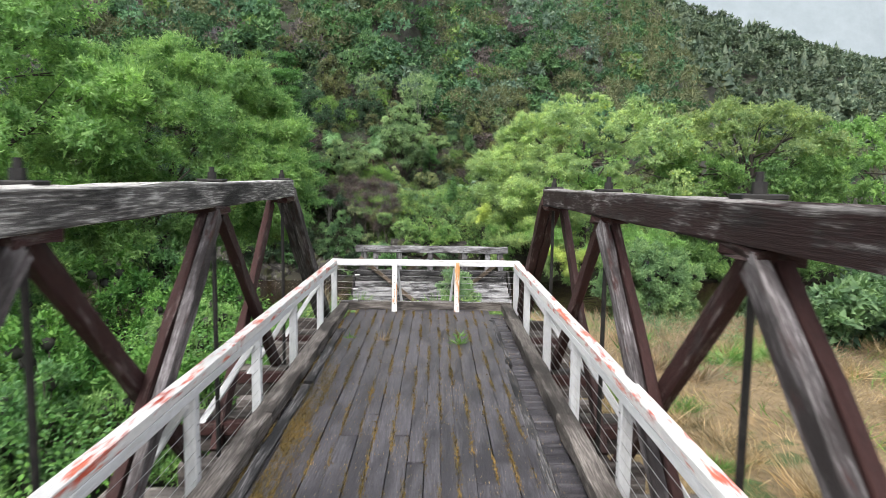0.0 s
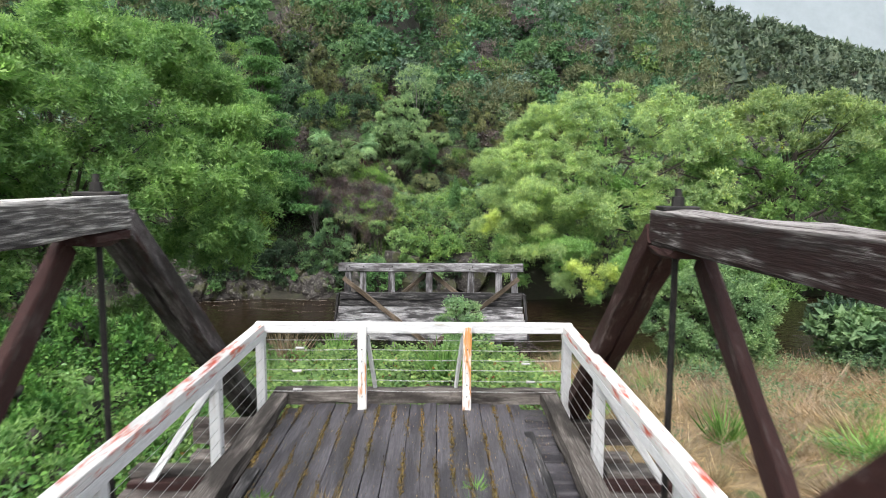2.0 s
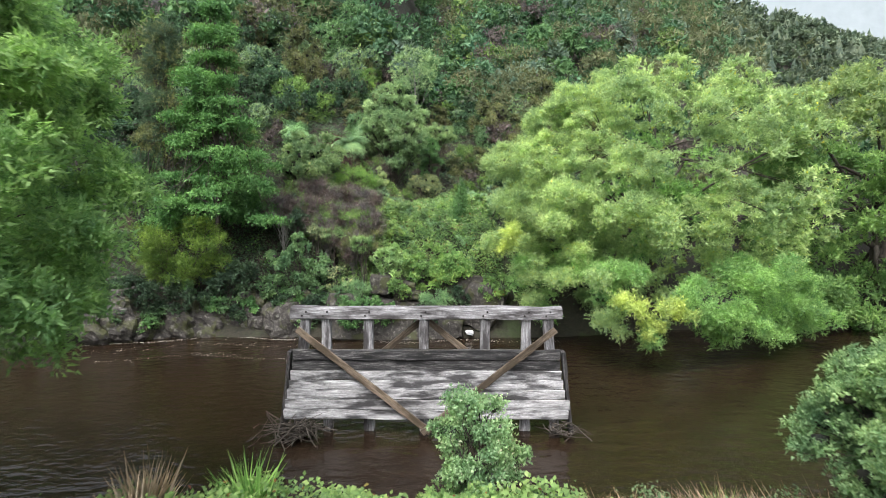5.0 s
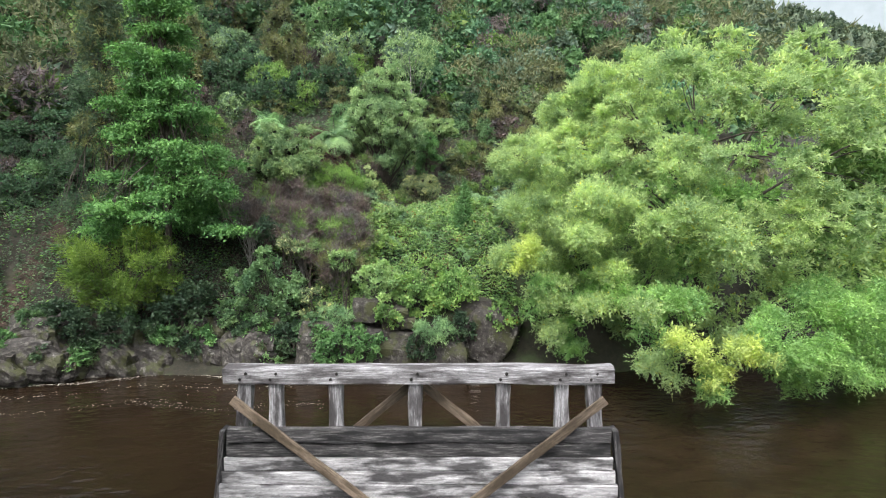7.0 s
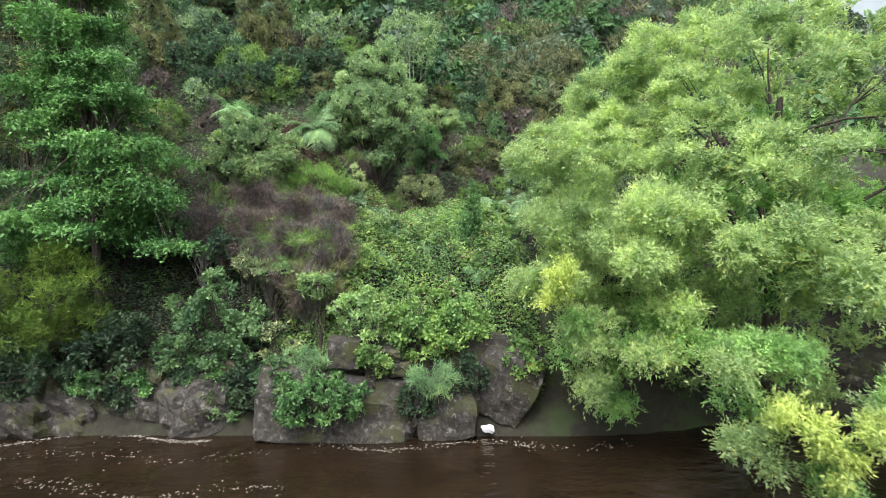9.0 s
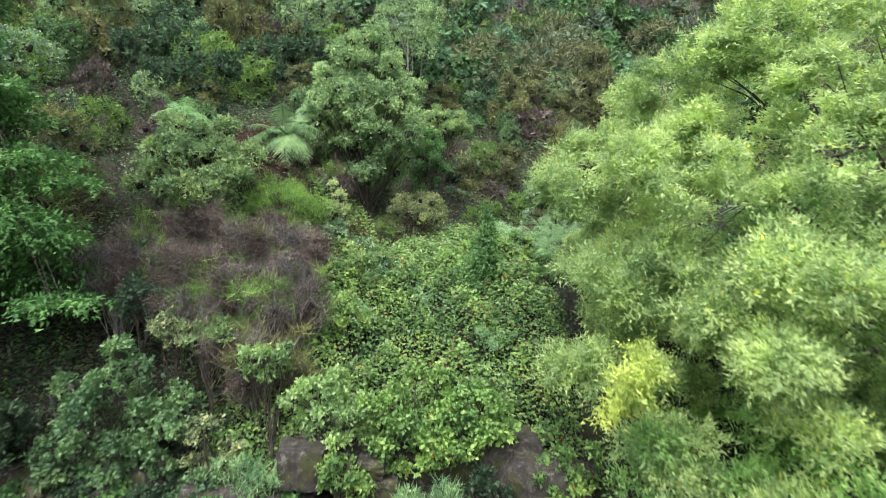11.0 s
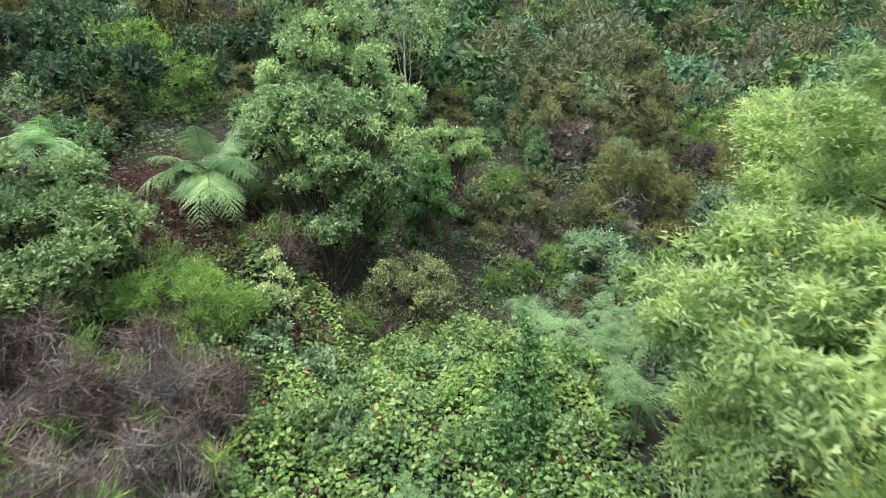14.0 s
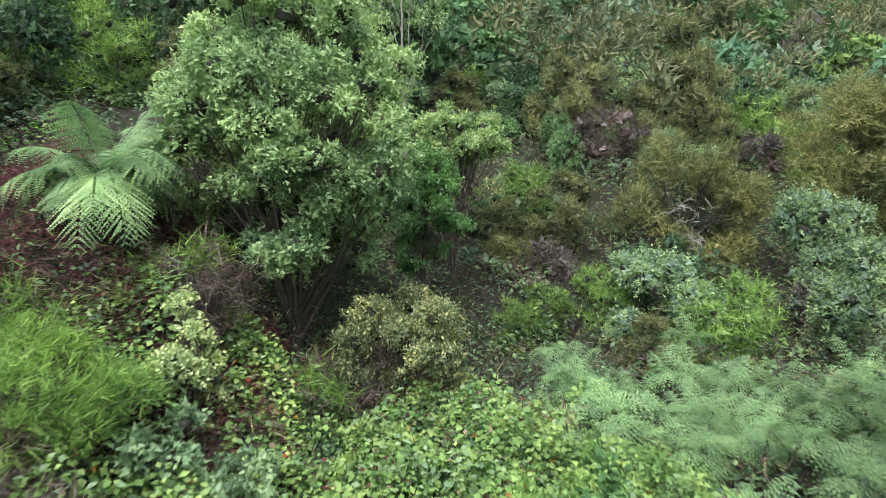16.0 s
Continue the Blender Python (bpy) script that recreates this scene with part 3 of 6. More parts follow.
def hill(x, y):
    """Height of the ground at x, y (numbers or arrays)."""
    x, y = np.asarray(x, float), np.asarray(y, float)
    bank = 26.6 - 2.2 * smooth(-9, -16, x) + 1.2 * smooth(3, 12, x) - 6 * smooth(-16, -60, x) + 4 * smooth(14, 60, x)
    s = y - bank
    mid = np.interp(s, [-3, 0, 0.8, 1.6, 2.8, 4.3, 5.8, 8, 11, 14, 20, 34, 46, 75, 110, 200, 500], [-5.2, -3.9, -2.2, -1.5, -0.4, 0.3, 0.85, 0.95, 1.3, 2.1, 5.2, 9.0, 15, 29, 43, 70, 90])
    left = np.interp(s, [-3, 0, 1, 4, 8.5, 12, 16, 25, 45, 75, 120, 220, 500], [-5.2, -3.9, -2.0, 0.6, 3.8, 5.4, 7.4, 12.0, 22, 38, 60, 90, 110])
    right = np.interp(s, [-3, 0, 1, 5, 12, 18, 35, 46, 75, 100, 220, 500], [-5.2, -3.9, -2.8, -1.5, 1.0, 3.6, 8.8, 15, 29, 42, 80, 100])
    a, b = smooth(-1.4, -5.0, x), smooth(4, 12, x)
    far = mid * (1 - a) * (1 - b) + left * a + right * b
    crest = np.maximum(29.0 - 0.60 * (x - 58.6), 3)
    far = np.where(far > crest, crest - 0.25 * (far - crest), far)
    # the spur's flank drops to a side valley, beyond which a higher wooded slope runs to the skyline
    far = far - 0.75 * np.maximum(x - 28 - 0.211 * (y - 62), 0) * smooth(46, 60, y)
    top = 58 - 0.27 * (x - 99)
    slope = np.interp(y, [95, 120, 207, 300, 640], [-0.1, 0.18, 1.0, 0.9, 0.0]) * top
    far = np.maximum(far, np.where(x > 20, slope * smooth(24, 60, x) - 6, -6))
    near = np.interp(y, [-200, -6, 4, 8.5, 10.5, 12.2, 14], [-1.7, -1.75, -1.85, -2.3, -2.9, -3.9, -5.2])
    near = near + 0.4 * smooth(8, 40, x) - 0.1 * smooth(-4, -14, x)
    z = np.where(y > 19, np.maximum(far, -5.2), near)
    bumps = 0.22 * np.sin(x * 0.9 + 1.3 * np.sin(y * 0.35)) * np.cos(y * 0.75 + 0.4 * x) + 0.1 * np.sin(2.3 * x + 1.1 * y)
    return z + bumps * np.where(y > 19, smooth(28, 34, y), 0.35 * smooth(9, 6, y))


def stretch(lo, hi, centre, fine, n):
    t = np.linspace(-1, 1, n)
    s = np.sign(t) * (np.abs(t) * fine + (1 - fine) * np.abs(t) ** 3.2)
    return np.where(s < 0, centre + s * (centre - lo), centre + s * (hi - centre))


gx, gy = stretch(-420, 420, 0, 0.15, 150), stretch(-160, 640, 24, 0.2, 180)
GX, GY = np.meshgrid(gx, gy)
gv = np.stack([GX, GY, hill(GX, GY)], -1).reshape(-1, 3)
ni, nj = len(gy), len(gx)
ii, jj = np.meshgrid(np.arange(ni - 1), np.arange(nj - 1), indexing="ij")
q = (ii * nj + jj).ravel()
ground = new("ground", np_mesh("ground", gv, np.stack([q, q + 1, q + nj + 1, q + nj], 1), M_GROUND, True))
tagged(ground, "dark soil and leaf litter with straw on the flat", "ground", kind="structure")

wx, wy = np.linspace(-90, 90, 61), np.linspace(8, 34, 27)
WX, WY = np.meshgrid(wx, wy)
wv = np.stack([WX, WY, np.full_like(WX, WATER_Z)], -1).reshape(-1, 3)
ii, jj = np.meshgrid(np.arange(26), np.arange(60), indexing="ij")
q = (ii * 61 + jj).ravel()
water = new("water", np_mesh("water", wv, np.stack([q, q + 1, q + 62, q + 61], 1), M_WATER, True))
tagged(water, "brown rippled river water in flood", "river", kind="structure")

# ---- the broken truss bridge ----
DECK_BACK = -19.0
JOINTS = [-2.87, -5.97, -9.08, -12.18, -15.29, -18.39]
Z_BOT = -0.5


def truss(side, name, label):
    x, end_z, rise = (1.96, 2.355, 0.009) if side > 0 else (-2.05, 2.43, 0.0)
    top = lambda y: end_z + rise * (JOINTS[0] - y)
    root = thing(name, x, JOINTS[0], Z_BOT, label, "bridge truss", "bridge trusses")
    joint_y = [-2.68, -10.9, -19.2]
    for k in range(2):
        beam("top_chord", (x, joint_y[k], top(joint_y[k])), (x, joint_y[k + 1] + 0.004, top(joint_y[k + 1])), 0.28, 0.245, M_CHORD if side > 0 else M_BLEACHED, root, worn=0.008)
    beam("bottom_chord", (x, 0.75, Z_BOT - 0.12), (x, -19.2, Z_BOT - 0.12), 0.32, 0.32, M_GREYWOOD, root)
    for dx in (-0.078, 0.078):
        beam("end_raker", (x + dx, JOINTS[0] + 0.2, end_z - 0.05), (x + dx * 0.9, 0.62 if side > 0 else 0.95, Z_BOT + 0.05), 0.14, 0.19, M_MAROON if side > 0 else M_BRACEGREY, root, worn=0.007)
    for k in range(len(JOINTS) - 1):
        f, n = JOINTS[k], JOINTS[k + 1]
        far, own = (0.115, 0.008) if k else (0.0, 0.115)
        beam("brace", (x + far * side, n + 0.2, top(n) - 0.2), (x + far * side, f - 0.2, Z_BOT + 0.1), 0.10, 0.18, M_MAROON, root, worn=0.006)
        for dx, m in ((-0.10 * side, M_BRACEGREY), (own * side, M_MAROON)):
            if k == 0 and dx * side < 0:
                continue
            beam("brace", (x + dx, f - 0.2, top(f) - 0.2), (x + dx, n + 0.2, Z_BOT + 0.1), 0.09, 0.18, m, root, worn=0.006)
        beam("bearing_block", (x, f - 0.3, top(f) - 0.16), (x, f + 0.17, top(f) - 0.16), 0.27, 0.08, M_MAROON, root, worn=0.01, cham=0.03)
        beam("bearing_block", (x, f - 0.34, Z_BOT + 0.07), (x, f + 0.34, Z_BOT + 0.07), 0.31, 0.1, M_GREYWOOD, root, worn=0.01, cham=0.03)
    for f in JOINTS[:-1]:
        bm = bmesh.new()
        bmesh.ops.create_cone(bm, cap_ends=True, segments=12, radius1=0.024, radius2=0.024, depth=top(f) - Z_BOT + 0.6, matrix=Matrix.Translation((x, f, (top(f) + Z_BOT) / 2 - 0.06)))
        rod = part("tie_rod", bm, M_IRON, root, "dark iron tie rod")
        bm = bmesh.new()
        bmesh.ops.create_cube(bm, size=1, matrix=Matrix.Translation((x, f, top(f) + 0.138)) @ Matrix.Diagonal((0.26, 0.17, 0.03, 1)))
        bmesh.ops.bevel(bm, geom=bm.edges[:], offset=0.006, segments=1, affect="EDGES")
        part("washer_plate", bm, M_IRON, rod)
        bm = bmesh.new()
        bmesh.ops.create_cone(bm, cap_ends=True, segments=6, radius1=0.046, radius2=0.042, depth=0.07, matrix=Matrix.Translation((x, f, top(f) + 0.185)))
        part("nut", bm, M_IRON, rod)
        bm = bmesh.new()
        bmesh.ops.create_cone(bm, cap_ends=True, segments=10, radius1=0.026, radius2=0.024, depth=0.06, matrix=Matrix.Translation((x, f, top(f) + 0.245)))
        part("rod_end", bm, M_IRON, rod)
    if side < 0:
        # this truss leans outwards towards the broken end
        pivot = Matrix.Translation((x, -9.1, 0))
        root.matrix_basis = pivot @ Matrix.Rotation(radians(0.55), 4, "Z") @ pivot.inverted() @ root.matrix_basis
    return root


truss(-1, "bridge_truss", "timber bridge truss with bleached flaking top chord and maroon braces")
truss(1, "bridge_truss", "timber bridge truss with maroon painted chord and braces")

# deck: cross bearers, side kerbs, long running planks on a lower layer of cross planks
deck = thing("deck", 0, 0, -0.1, "dark wet timber bridge deck with moss in the joints", "bridge deck")
deck["kind"] = "structure"
rng = np.random.default_rng(5)
for k, y in enumerate(np.arange(0.1, DECK_BACK, -0.93)):
    out = 2.62 if k % 2 == 0 else 2.3
    beam("cross_bearer", (-out, y, -0.34), (out, y, -0.34), 0.2, 0.26, M_GREYWOOD, deck, worn=0.008)
for sx in (-1, 1):
    for a, b in ((0.34, -5.9), (-5.92, -12.4), (-12.42, DECK_BACK)):
        beam("kerb", (sx * 1.62, a, 0.045), (sx * 1.62, b, 0.045), 0.2, 0.15, M_KERB, deck, worn=0.008)
beam("end_kerb", (-1.70, 0.24, 0.06), (1.70, 0.24, 0.06), 0.2, 0.16, M_KERB, deck, worn=0.01)
cross_mesh = [beam_mesh("cross_plank", 3.1, 0.19, 0.06, M_DECK, 900 + k, 0.004, 4) for k in range(5)]
y = 0.1
k = 0
while y > DECK_BACK:
    ob = new("cross_plank", cross_mesh[k % 5])
    ob.matrix_basis = pose(rng.normal(0, 0.01), y, -0.115 + rng.normal(0, 0.004), 0, 0, rng.normal(0, 0.3))
    adopt(ob, deck)
    y -= 0.215
    k += 1
xx = -1.47
col = 0
EDGES = []
while xx < 1.18:
    w = rng.uniform(0.145, 0.2)
    EDGES.append(xx)
    y = 0.12 - rng.uniform(0, 0.03)
    if col == 0:
        y -= 0.5
    while y > DECK_BACK:
        ln = rng.uniform(5.5, 9.0)
        b = max(y - ln, DECK_BACK)
        beam("deck_plank", (xx + w / 2, y, -0.04 + rng.normal(0, 0.004)), (xx + w / 2 + rng.normal(0, 0.004), b + 0.015, -0.04 + rng.normal(0, 0.004)), w - rng.uniform(0.003, 0.007), 0.08, M_DECK, deck, worn=0.0025, cham=0.005)
        y = b
        if b <= DECK_BACK + 0.1:
            break
    xx += w
    col += 1
beam("deck_plank", (-1.41, -1.7, 0.012), (-1.40, -4.6, 0.012), 0.11, 0.05, M_PIERDARK, deck)
beam("deck_plank", (-1.40, -4.75, 0.012), (-1.38, -9.6, 0.012), 0.11, 0.05, M_PIERDARK, deck)
beam("deck_plank", (1.26, -0.75, -0.04), (1.26, -3.6, -0.045), 0.11, 0.08, M_PIERDARK, deck)
beam("deck_plank", (1.24, -3.9, -0.04), (1.22, -9.0, -0.045), 0.11, 0.08, M_PIERDARK, deck)
for sx in (-1, 1):
    beam("stringer", (sx * 1.2, 0.3, -0.62), (sx * 1.2, DECK_BACK, -0.62), 0.25, 0.3, M_GREYWOOD, deck)
for sx in (-2.1, -0.7, 0.7, 2.1):
    for yy in (0.45, -18.6):
        beam("bent_post", (sx, yy, -0.8), (sx * 1.05, yy, -4.0), 0.28, 0.28, M_GREYWOOD, deck)

# moss and grit along the deck joints, and small grass tufts
def strew(name, rng, n, x0, x1, y0, y1, z, length, width, material, label, category, lines=None):
    x = rng.choice(lines, n) + rng.normal(0, 0.02, n) if lines is not None else rng.uniform(x0, x1, n)
    p = np.stack([x, rng.uniform(y0, y1, n), np.full(n, z)], 1)
    w = np.stack([rng.normal(0, 1, n), rng.normal(0, 1, n), rng.uniform(0.05, 0.5, n)], 1)
    v, f = leaf_arrays(rng, p, w, length, width)
    return tagged(crown(name, [(v, f, material)], None), label, category, kind="stuff")


n = 90000
mx = rng.choice(np.array(EDGES), n) + rng.normal(0, 0.014, n)
my = rng.uniform(-17, 0.05, n)
keep = (np.sin(my * 2.1 + mx * 23) + np.sin(my * 5.3 + mx * 41) + rng.normal(0, 0.45, n)) > 0.3
bx, by = -1.30 + np.abs(rng.normal(0, 0.1, 20000)), rng.uniform(-14, -3.2, 20000)
thick = rng.random(20000) < smooth(-3.2, -6.5, by) * (0.4 + 0.6 * (np.sin(by * 3.1 + bx * 9) > -0.4))
P = np.stack([np.r_[mx[keep], bx[thick]], np.r_[my[keep], by[thick]]], 1)
P = np.concatenate([P, np.full((len(P), 1), 0.001)], 1)
way = np.stack([rng.normal(0, 0.5, len(P)), rng.normal(0, 1, len(P)), rng.uniform(0.02, 0.3, len(P))], 1)
tagged(crown("deck_moss", [(*leaf_arrays(rng, P, way, 0.022, 0.013, face=np.tile(np.array([0, 0, 1.0]), (len(P), 1))), L_MOSS)], None), "ochre moss along the deck joints", "moss", kind="stuff")
strew("deck_litter", rng, 9000, -1.45, 1.5, -17, 0.0, 0.004, 0.011, 0.008, L_STRAW, "fallen leaves and grit scattered on the deck", "leaf litter")


def tuft(name, x, y, z, n, h, spread, material, label, category="grass", seed=1, group="", blade=None):
    r = np.random.default_rng(seed)
    root = thing(name, x, y, z, label, category, group)
    a = r.uniform(0, 2 * np.pi, n)
    p = np.stack([x + r.normal(0, spread * 0.25, n), y + r.normal(0, spread * 0.25, n), np.full(n, z - 0.02)], 1)
    w = np.stack([np.cos(a) * spread, np.sin(a) * spread, np.full(n, h) * r.uniform(0.6, 1.1, n)], 1)
    v, f = leaf_arrays(r, p, w, h, blade or 0.012 + 0.02 * h, spread=0.12)
    crown("foliage", [(v, f, material)], root)
    return root


tuft("grass_tuft", 0.60, -2.55, 0.0, 34, 0.2, 0.09, L_GRASS, "green grass tuft growing in a deck joint", seed=2)
tuft("grass_tuft", 0.62, -2.0, 0.0, 25, 0.12, 0.09, L_GRASS, "short green grass tuft in a deck joint", seed=3)
tuft("grass_tuft", -0.62, -2.35, 0.0, 50, 0.16, 0.12, L_RUST, "withered brown grass tuft in a deck joint", seed=4)
tuft("grass_tuft", -1.2, -2.2, 0.0, 30, 0.1, 0.1, L_GRASS, "short green moss tuft on the deck", seed=5)

# ---- white railings ----
POST_Y = [-1.55, -3.65, -5.5, -7.45, -9.4, -11.3, -13.2, -15.1, -17.0]


def wire_path(p, q, sag=0.01):
    p, q = np.array(p), np.array(q)
    return [(p + (q - p) * t - np.array([0, 0, sag * 4 * t * (1 - t)]), 0.003) for t in np.linspace(0, 1, 7)]


def post(name, p, q, material, root, label=""):
    """A post with two rows of bolt heads on its inner face."""
    ob = beam(name, p, q, 0.10, 0.10, material, root, up=(0, 1, 0), worn=0.002, label=label, cham=0.006)
    for z in (0.16, 0.3, 0.44, 0.58, 0.72):
        bm = bmesh.new()
        c = Vector(p) + (Vector(q) - Vector(p)) * ((z - p[2]) / (q[2] - p[2]))
        d = Vector((-math.copysign(0.052, c.x), 0, 0)) if abs(c.x) > 1.5 else Vector((0, -0.052, 0))
        bmesh.ops.create_icosphere(bm, subdivisions=1, radius=0.009, matrix=Matrix.Translation(c + d))
        part("bolt_head", bm, M_IRON, ob)
    return ob


for sx in (-1, 1):
    root = thing("side_railing", sx * 1.78, -9, 0, "white painted timber railing, its top worn to red undercoat", "railing", "bridge railings")
    x = sx * 1.79
    for a, b in ((0.06, -6.4), (-6.402, -12.6), (-12.602, DECK_BACK)):
        beam("top_rail", (x - sx * 0.0, a, 0.955), (x, b, 0.955), 0.12, 0.085, M_RAILRED, root, worn=0.002, cham=0.006)
        beam("rail_face", (x - sx * 0.045, a - 0.005, 0.868), (x - sx * 0.045, b, 0.868), 0.03, 0.08, M_WHITE, root, worn=0.002, cham=0.004)
    for y in [0.0] + POST_Y:
        post("railing_post", (x, y, -0.12), (x, y, 0.905), M_WHITE, root)
        if y < -1:
            beam("outrigger", (x - sx * 0.2, y - 0.04, -0.2), (x + sx * 0.82, y - 0.04, -0.22), 0.13, 0.14, M_MAROON, root, worn=0.006)
            beam("outrigger_plank", (x + sx * 0.12, y + 0.16, -0.16), (x + sx * 0.86, y + 0.16, -0.17), 0.24, 0.1, M_KERB, root, worn=0.01)
            beam("strut", (x + sx * 0.03, y - 0.04, 0.76), (x + sx * 0.62, y - 0.04, -0.16), 0.07, 0.08, M_WHITE, root, up=(0, 1, 0), worn=0.002, cham=0.006)
    for z in (0.14, 0.26, 0.38, 0.5, 0.62, 0.74):
        tubes("wire", [sum((wire_path((x - sx * 0.05, a, z), (x - sx * 0.05, b, z))[:-1] for a, b in zip([0.0] + POST_Y[:-1], POST_Y)), [])], M_WIRE, root, 4)

root = thing("end_railing", 0, 0, 0, "white painted end railing across the broken bridge end", "railing", "bridge railings")
beam("top_rail", (-1.84, 0.0, 0.957), (1.84, 0.0, 0.957), 0.10, 0.115, M_WHITE, root, worn=0.002, cham=0.006)
for x, m, lab in ((-0.6, M_WHITEWORN, "white post with patches of bare orange wood"), (0.62, M_ORANGE, "white post worn to bare orange wood")):
    post("railing_post", (x, -0.05, 0.0), (x, -0.05, 0.985), m, root, lab)
    beam("strut", (x + 0.05 * math.copysign(1, -x), 0.02, 0.85), (x + 0.12 * math.copysign(1, -x), 0.3, 0.12), 0.04, 0.05, M_WHITE, root, worn=0.002, cham=0.005)
for z in (0.18, 0.31, 0.44, 0.56, 0.68, 0.80):
    tubes("wire", [wire_path((-1.75, 0.03, z), (-0.6, 0.03, z + 0.01))[:-1] + wire_path((-0.6, 0.03, z + 0.01), (0.62, 0.03, z))[:-1] + wire_path((0.62, 0.03, z), (1.75, 0.03, z))], M_WIRE, root, 4)
for x, z in ((-1.38, 0.2), (-1.38, 0.42), (-1.34, 0.7), (1.38, 0.3), (1.32, 0.52)):
    bm = bmesh.new()
    bmesh.ops.create_cone(bm, cap_ends=True, segments=8, radius1=0.016, radius2=0.012, depth=0.1, matrix=Matrix.Translation((x, 0.03, z)) @ Matrix.Rotation(radians(90), 4, "Y"))
    part("wire_tensioner", bm, M_WIRE, root)

# ---- the pier standing in the river ----
pier = thing("river_pier", 0, 16.6, WATER_Z, "bleached timber bridge pier with planked face and crossed braces", "bridge pier")
beam("cap_beam", (-3.42, 16.56, -0.62), (3.43, 16.56, -0.62), 0.36, 0.29, M_PIERCAP, pier, worn=0.012, cham=0.025)
for x, lean in ((-3.06, -0.1), (-2.53, 0.0), (-1.47, 0), (-0.06, 0), (1.5, 0), (2.54, 0), (3.08, 0.1)):
    beam("pier_post", (x, 16.56, -0.76), (x + lean * 3.4, 16.6, -5.0), 0.235, 0.235, M_PIERCAP, pier, up=(0, 1, 0), worn=0.012)
beam("wale", (-3.35, 16.36, -1.66), (3.38, 16.36, -1.66), 0.16, 0.24, M_PIERDARK, pier, worn=0.01)
z, k = -1.80, 0
for h, m in ((0.26, M_PIERDARK), (0.25, M_PIER), (0.24, M_PIER), (0.25, M_PIER), (0.26, M_PIER), (0.25, M_PIER)):
    wdt = 3.38 + 0.045 * k
    beam("face_plank", (-wdt, 16.36 - 0.02 * k, z - h / 2), (wdt + (0.08 if k == 4 else 0), 16.36 - 0.02 * k, z - h / 2), 0.075, h - 0.014, m, pier, worn=0.008)
    z -= h
    k += 1
beam("end_plank", (-3.45, 16.5, -1.6), (-3.75, 16.5, -4.2), 0.3, 0.09, M_PIERDARK, pier, up=(1, 0, 0), worn=0.012)
beam("end_plank", (3.48, 16.5, -1.6), (3.78, 16.5, -4.2), 0.3, 0.09, M_PIERDARK, pier, up=(1, 0, 0), worn=0.012)
beam("diagonal_brace", (-3.22, 16.22, -0.98), (0.12, 16.12, -3.6), 0.05, 0.17, M_PIERBRACE, pier, worn=0.005)
beam("diagonal_brace", (3.24, 16.22, -0.98), (-0.1, 16.06, -3.6), 0.05, 0.17, M_PIERBRACE, pier, worn=0.005)
beam("diagonal_brace", (-0.1, 16.78, -0.85), (-2.9, 16.8, -3.2), 0.05, 0.16, M_PIERBRACE, pier, worn=0.005)
beam("diagonal_brace", (0.0, 16.78, -0.85), (2.9, 16.8, -3.2), 0.05, 0.16, M_PIERBRACE, pier, worn=0.005)
for x in (-3.06, -2.53, -1.47, -0.06, 1.5, 2.54, 3.08):
    for dx, dz in ((0.03, 0.05), (-0.04, -0.05)):
        bm = bmesh.new()
        bmesh.ops.create_cone(bm, cap_ends=True, segments=6, radius1=0.03, radius2=0.026, depth=0.03, matrix=Matrix.Translation((x + dx * 1.5, 16.37, -0.62 + dz)) @ Matrix.Rotation(radians(90), 4, "X"))
        part("bolt", bm, M_IRON, pier)


def driftwood(x, y, z, n, size, seed):
    r = np.random.default_rng(seed)
    root = thing("driftwood", x, y, z, "tangle of brown twigs and flood debris in the water", "driftwood", "flood debris")
    paths = []
    for _ in range(n):
        a, b = r.uniform(0, 6.28), r.normal(0, 0.35)
        ln = size * r.uniform(0.3, 1.0)
        c = np.array([x, y, z]) + r.normal(0, 0.25, 3) * (size, size * 0.5, 0.35)
        d = np.array([math.cos(a) * math.cos(b), math.sin(a) * math.cos(b), math.sin(b)]) * ln / 2
        paths.append([(c - d, 0.018), (c + r.normal(0, 0.05, 3), 0.014), (c + d, 0.006)])
    tubes("tangle", paths, M_BARK, root, 5)


driftwood(-3.3, 15.9, WATER_Z + 0.25, 80, 1.5, 3)
driftwood(3.4, 16.0, WATER_Z + 0.2, 26, 1.0, 4)


# ---- far bank: concrete abutment blocks, rocks, boulder, flotsam ----
def rock_mesh(name, size, material, seed, rough=0.18, blocky=0.0):
    """A stone: a subdivided cube pulled towards a ball and roughened."""
    bm = bmesh.new()
    bmesh.ops.create_cube(bm, size=2)
    bmesh.ops.subdivide_edges(bm, edges=bm.edges[:], cuts=7, use_grid_fill=True)
    off = Vector((seed * 3.1, seed * 1.7, seed * 0.9))
    for v in bm.verts:
        ball = v.co.normalized()
        p = v.co * blocky + ball * (1 - blocky) * 1.15
        k = noise.noise(p * 1.1 + off) * rough * 1.4 + noise.noise(p * 2.9 + off) * rough * 0.6 + noise.noise(p * 7 + off) * rough * 0.22
        v.co = p + ball * k
        v.co = Vector((v.co.x * size[0], v.co.y * size[1], v.co.z * size[2]))
    me = bpy.data.meshes.new(name)
    bm.to_mesh(me)
    bm.free()
    me.materials.append(material)
    return me


def rock(name, x, y, z, size, label, category, material=None, seed=1, rot=(0, 0, 0), rough=0.18, blocky=0.0, group=""):
    ob = new(name, rock_mesh(name, size, material or M_ROCK, seed, rough, blocky))
    ob.matrix_basis = pose(x, y, z, *rot)
    return tagged(ob, label, category, group)


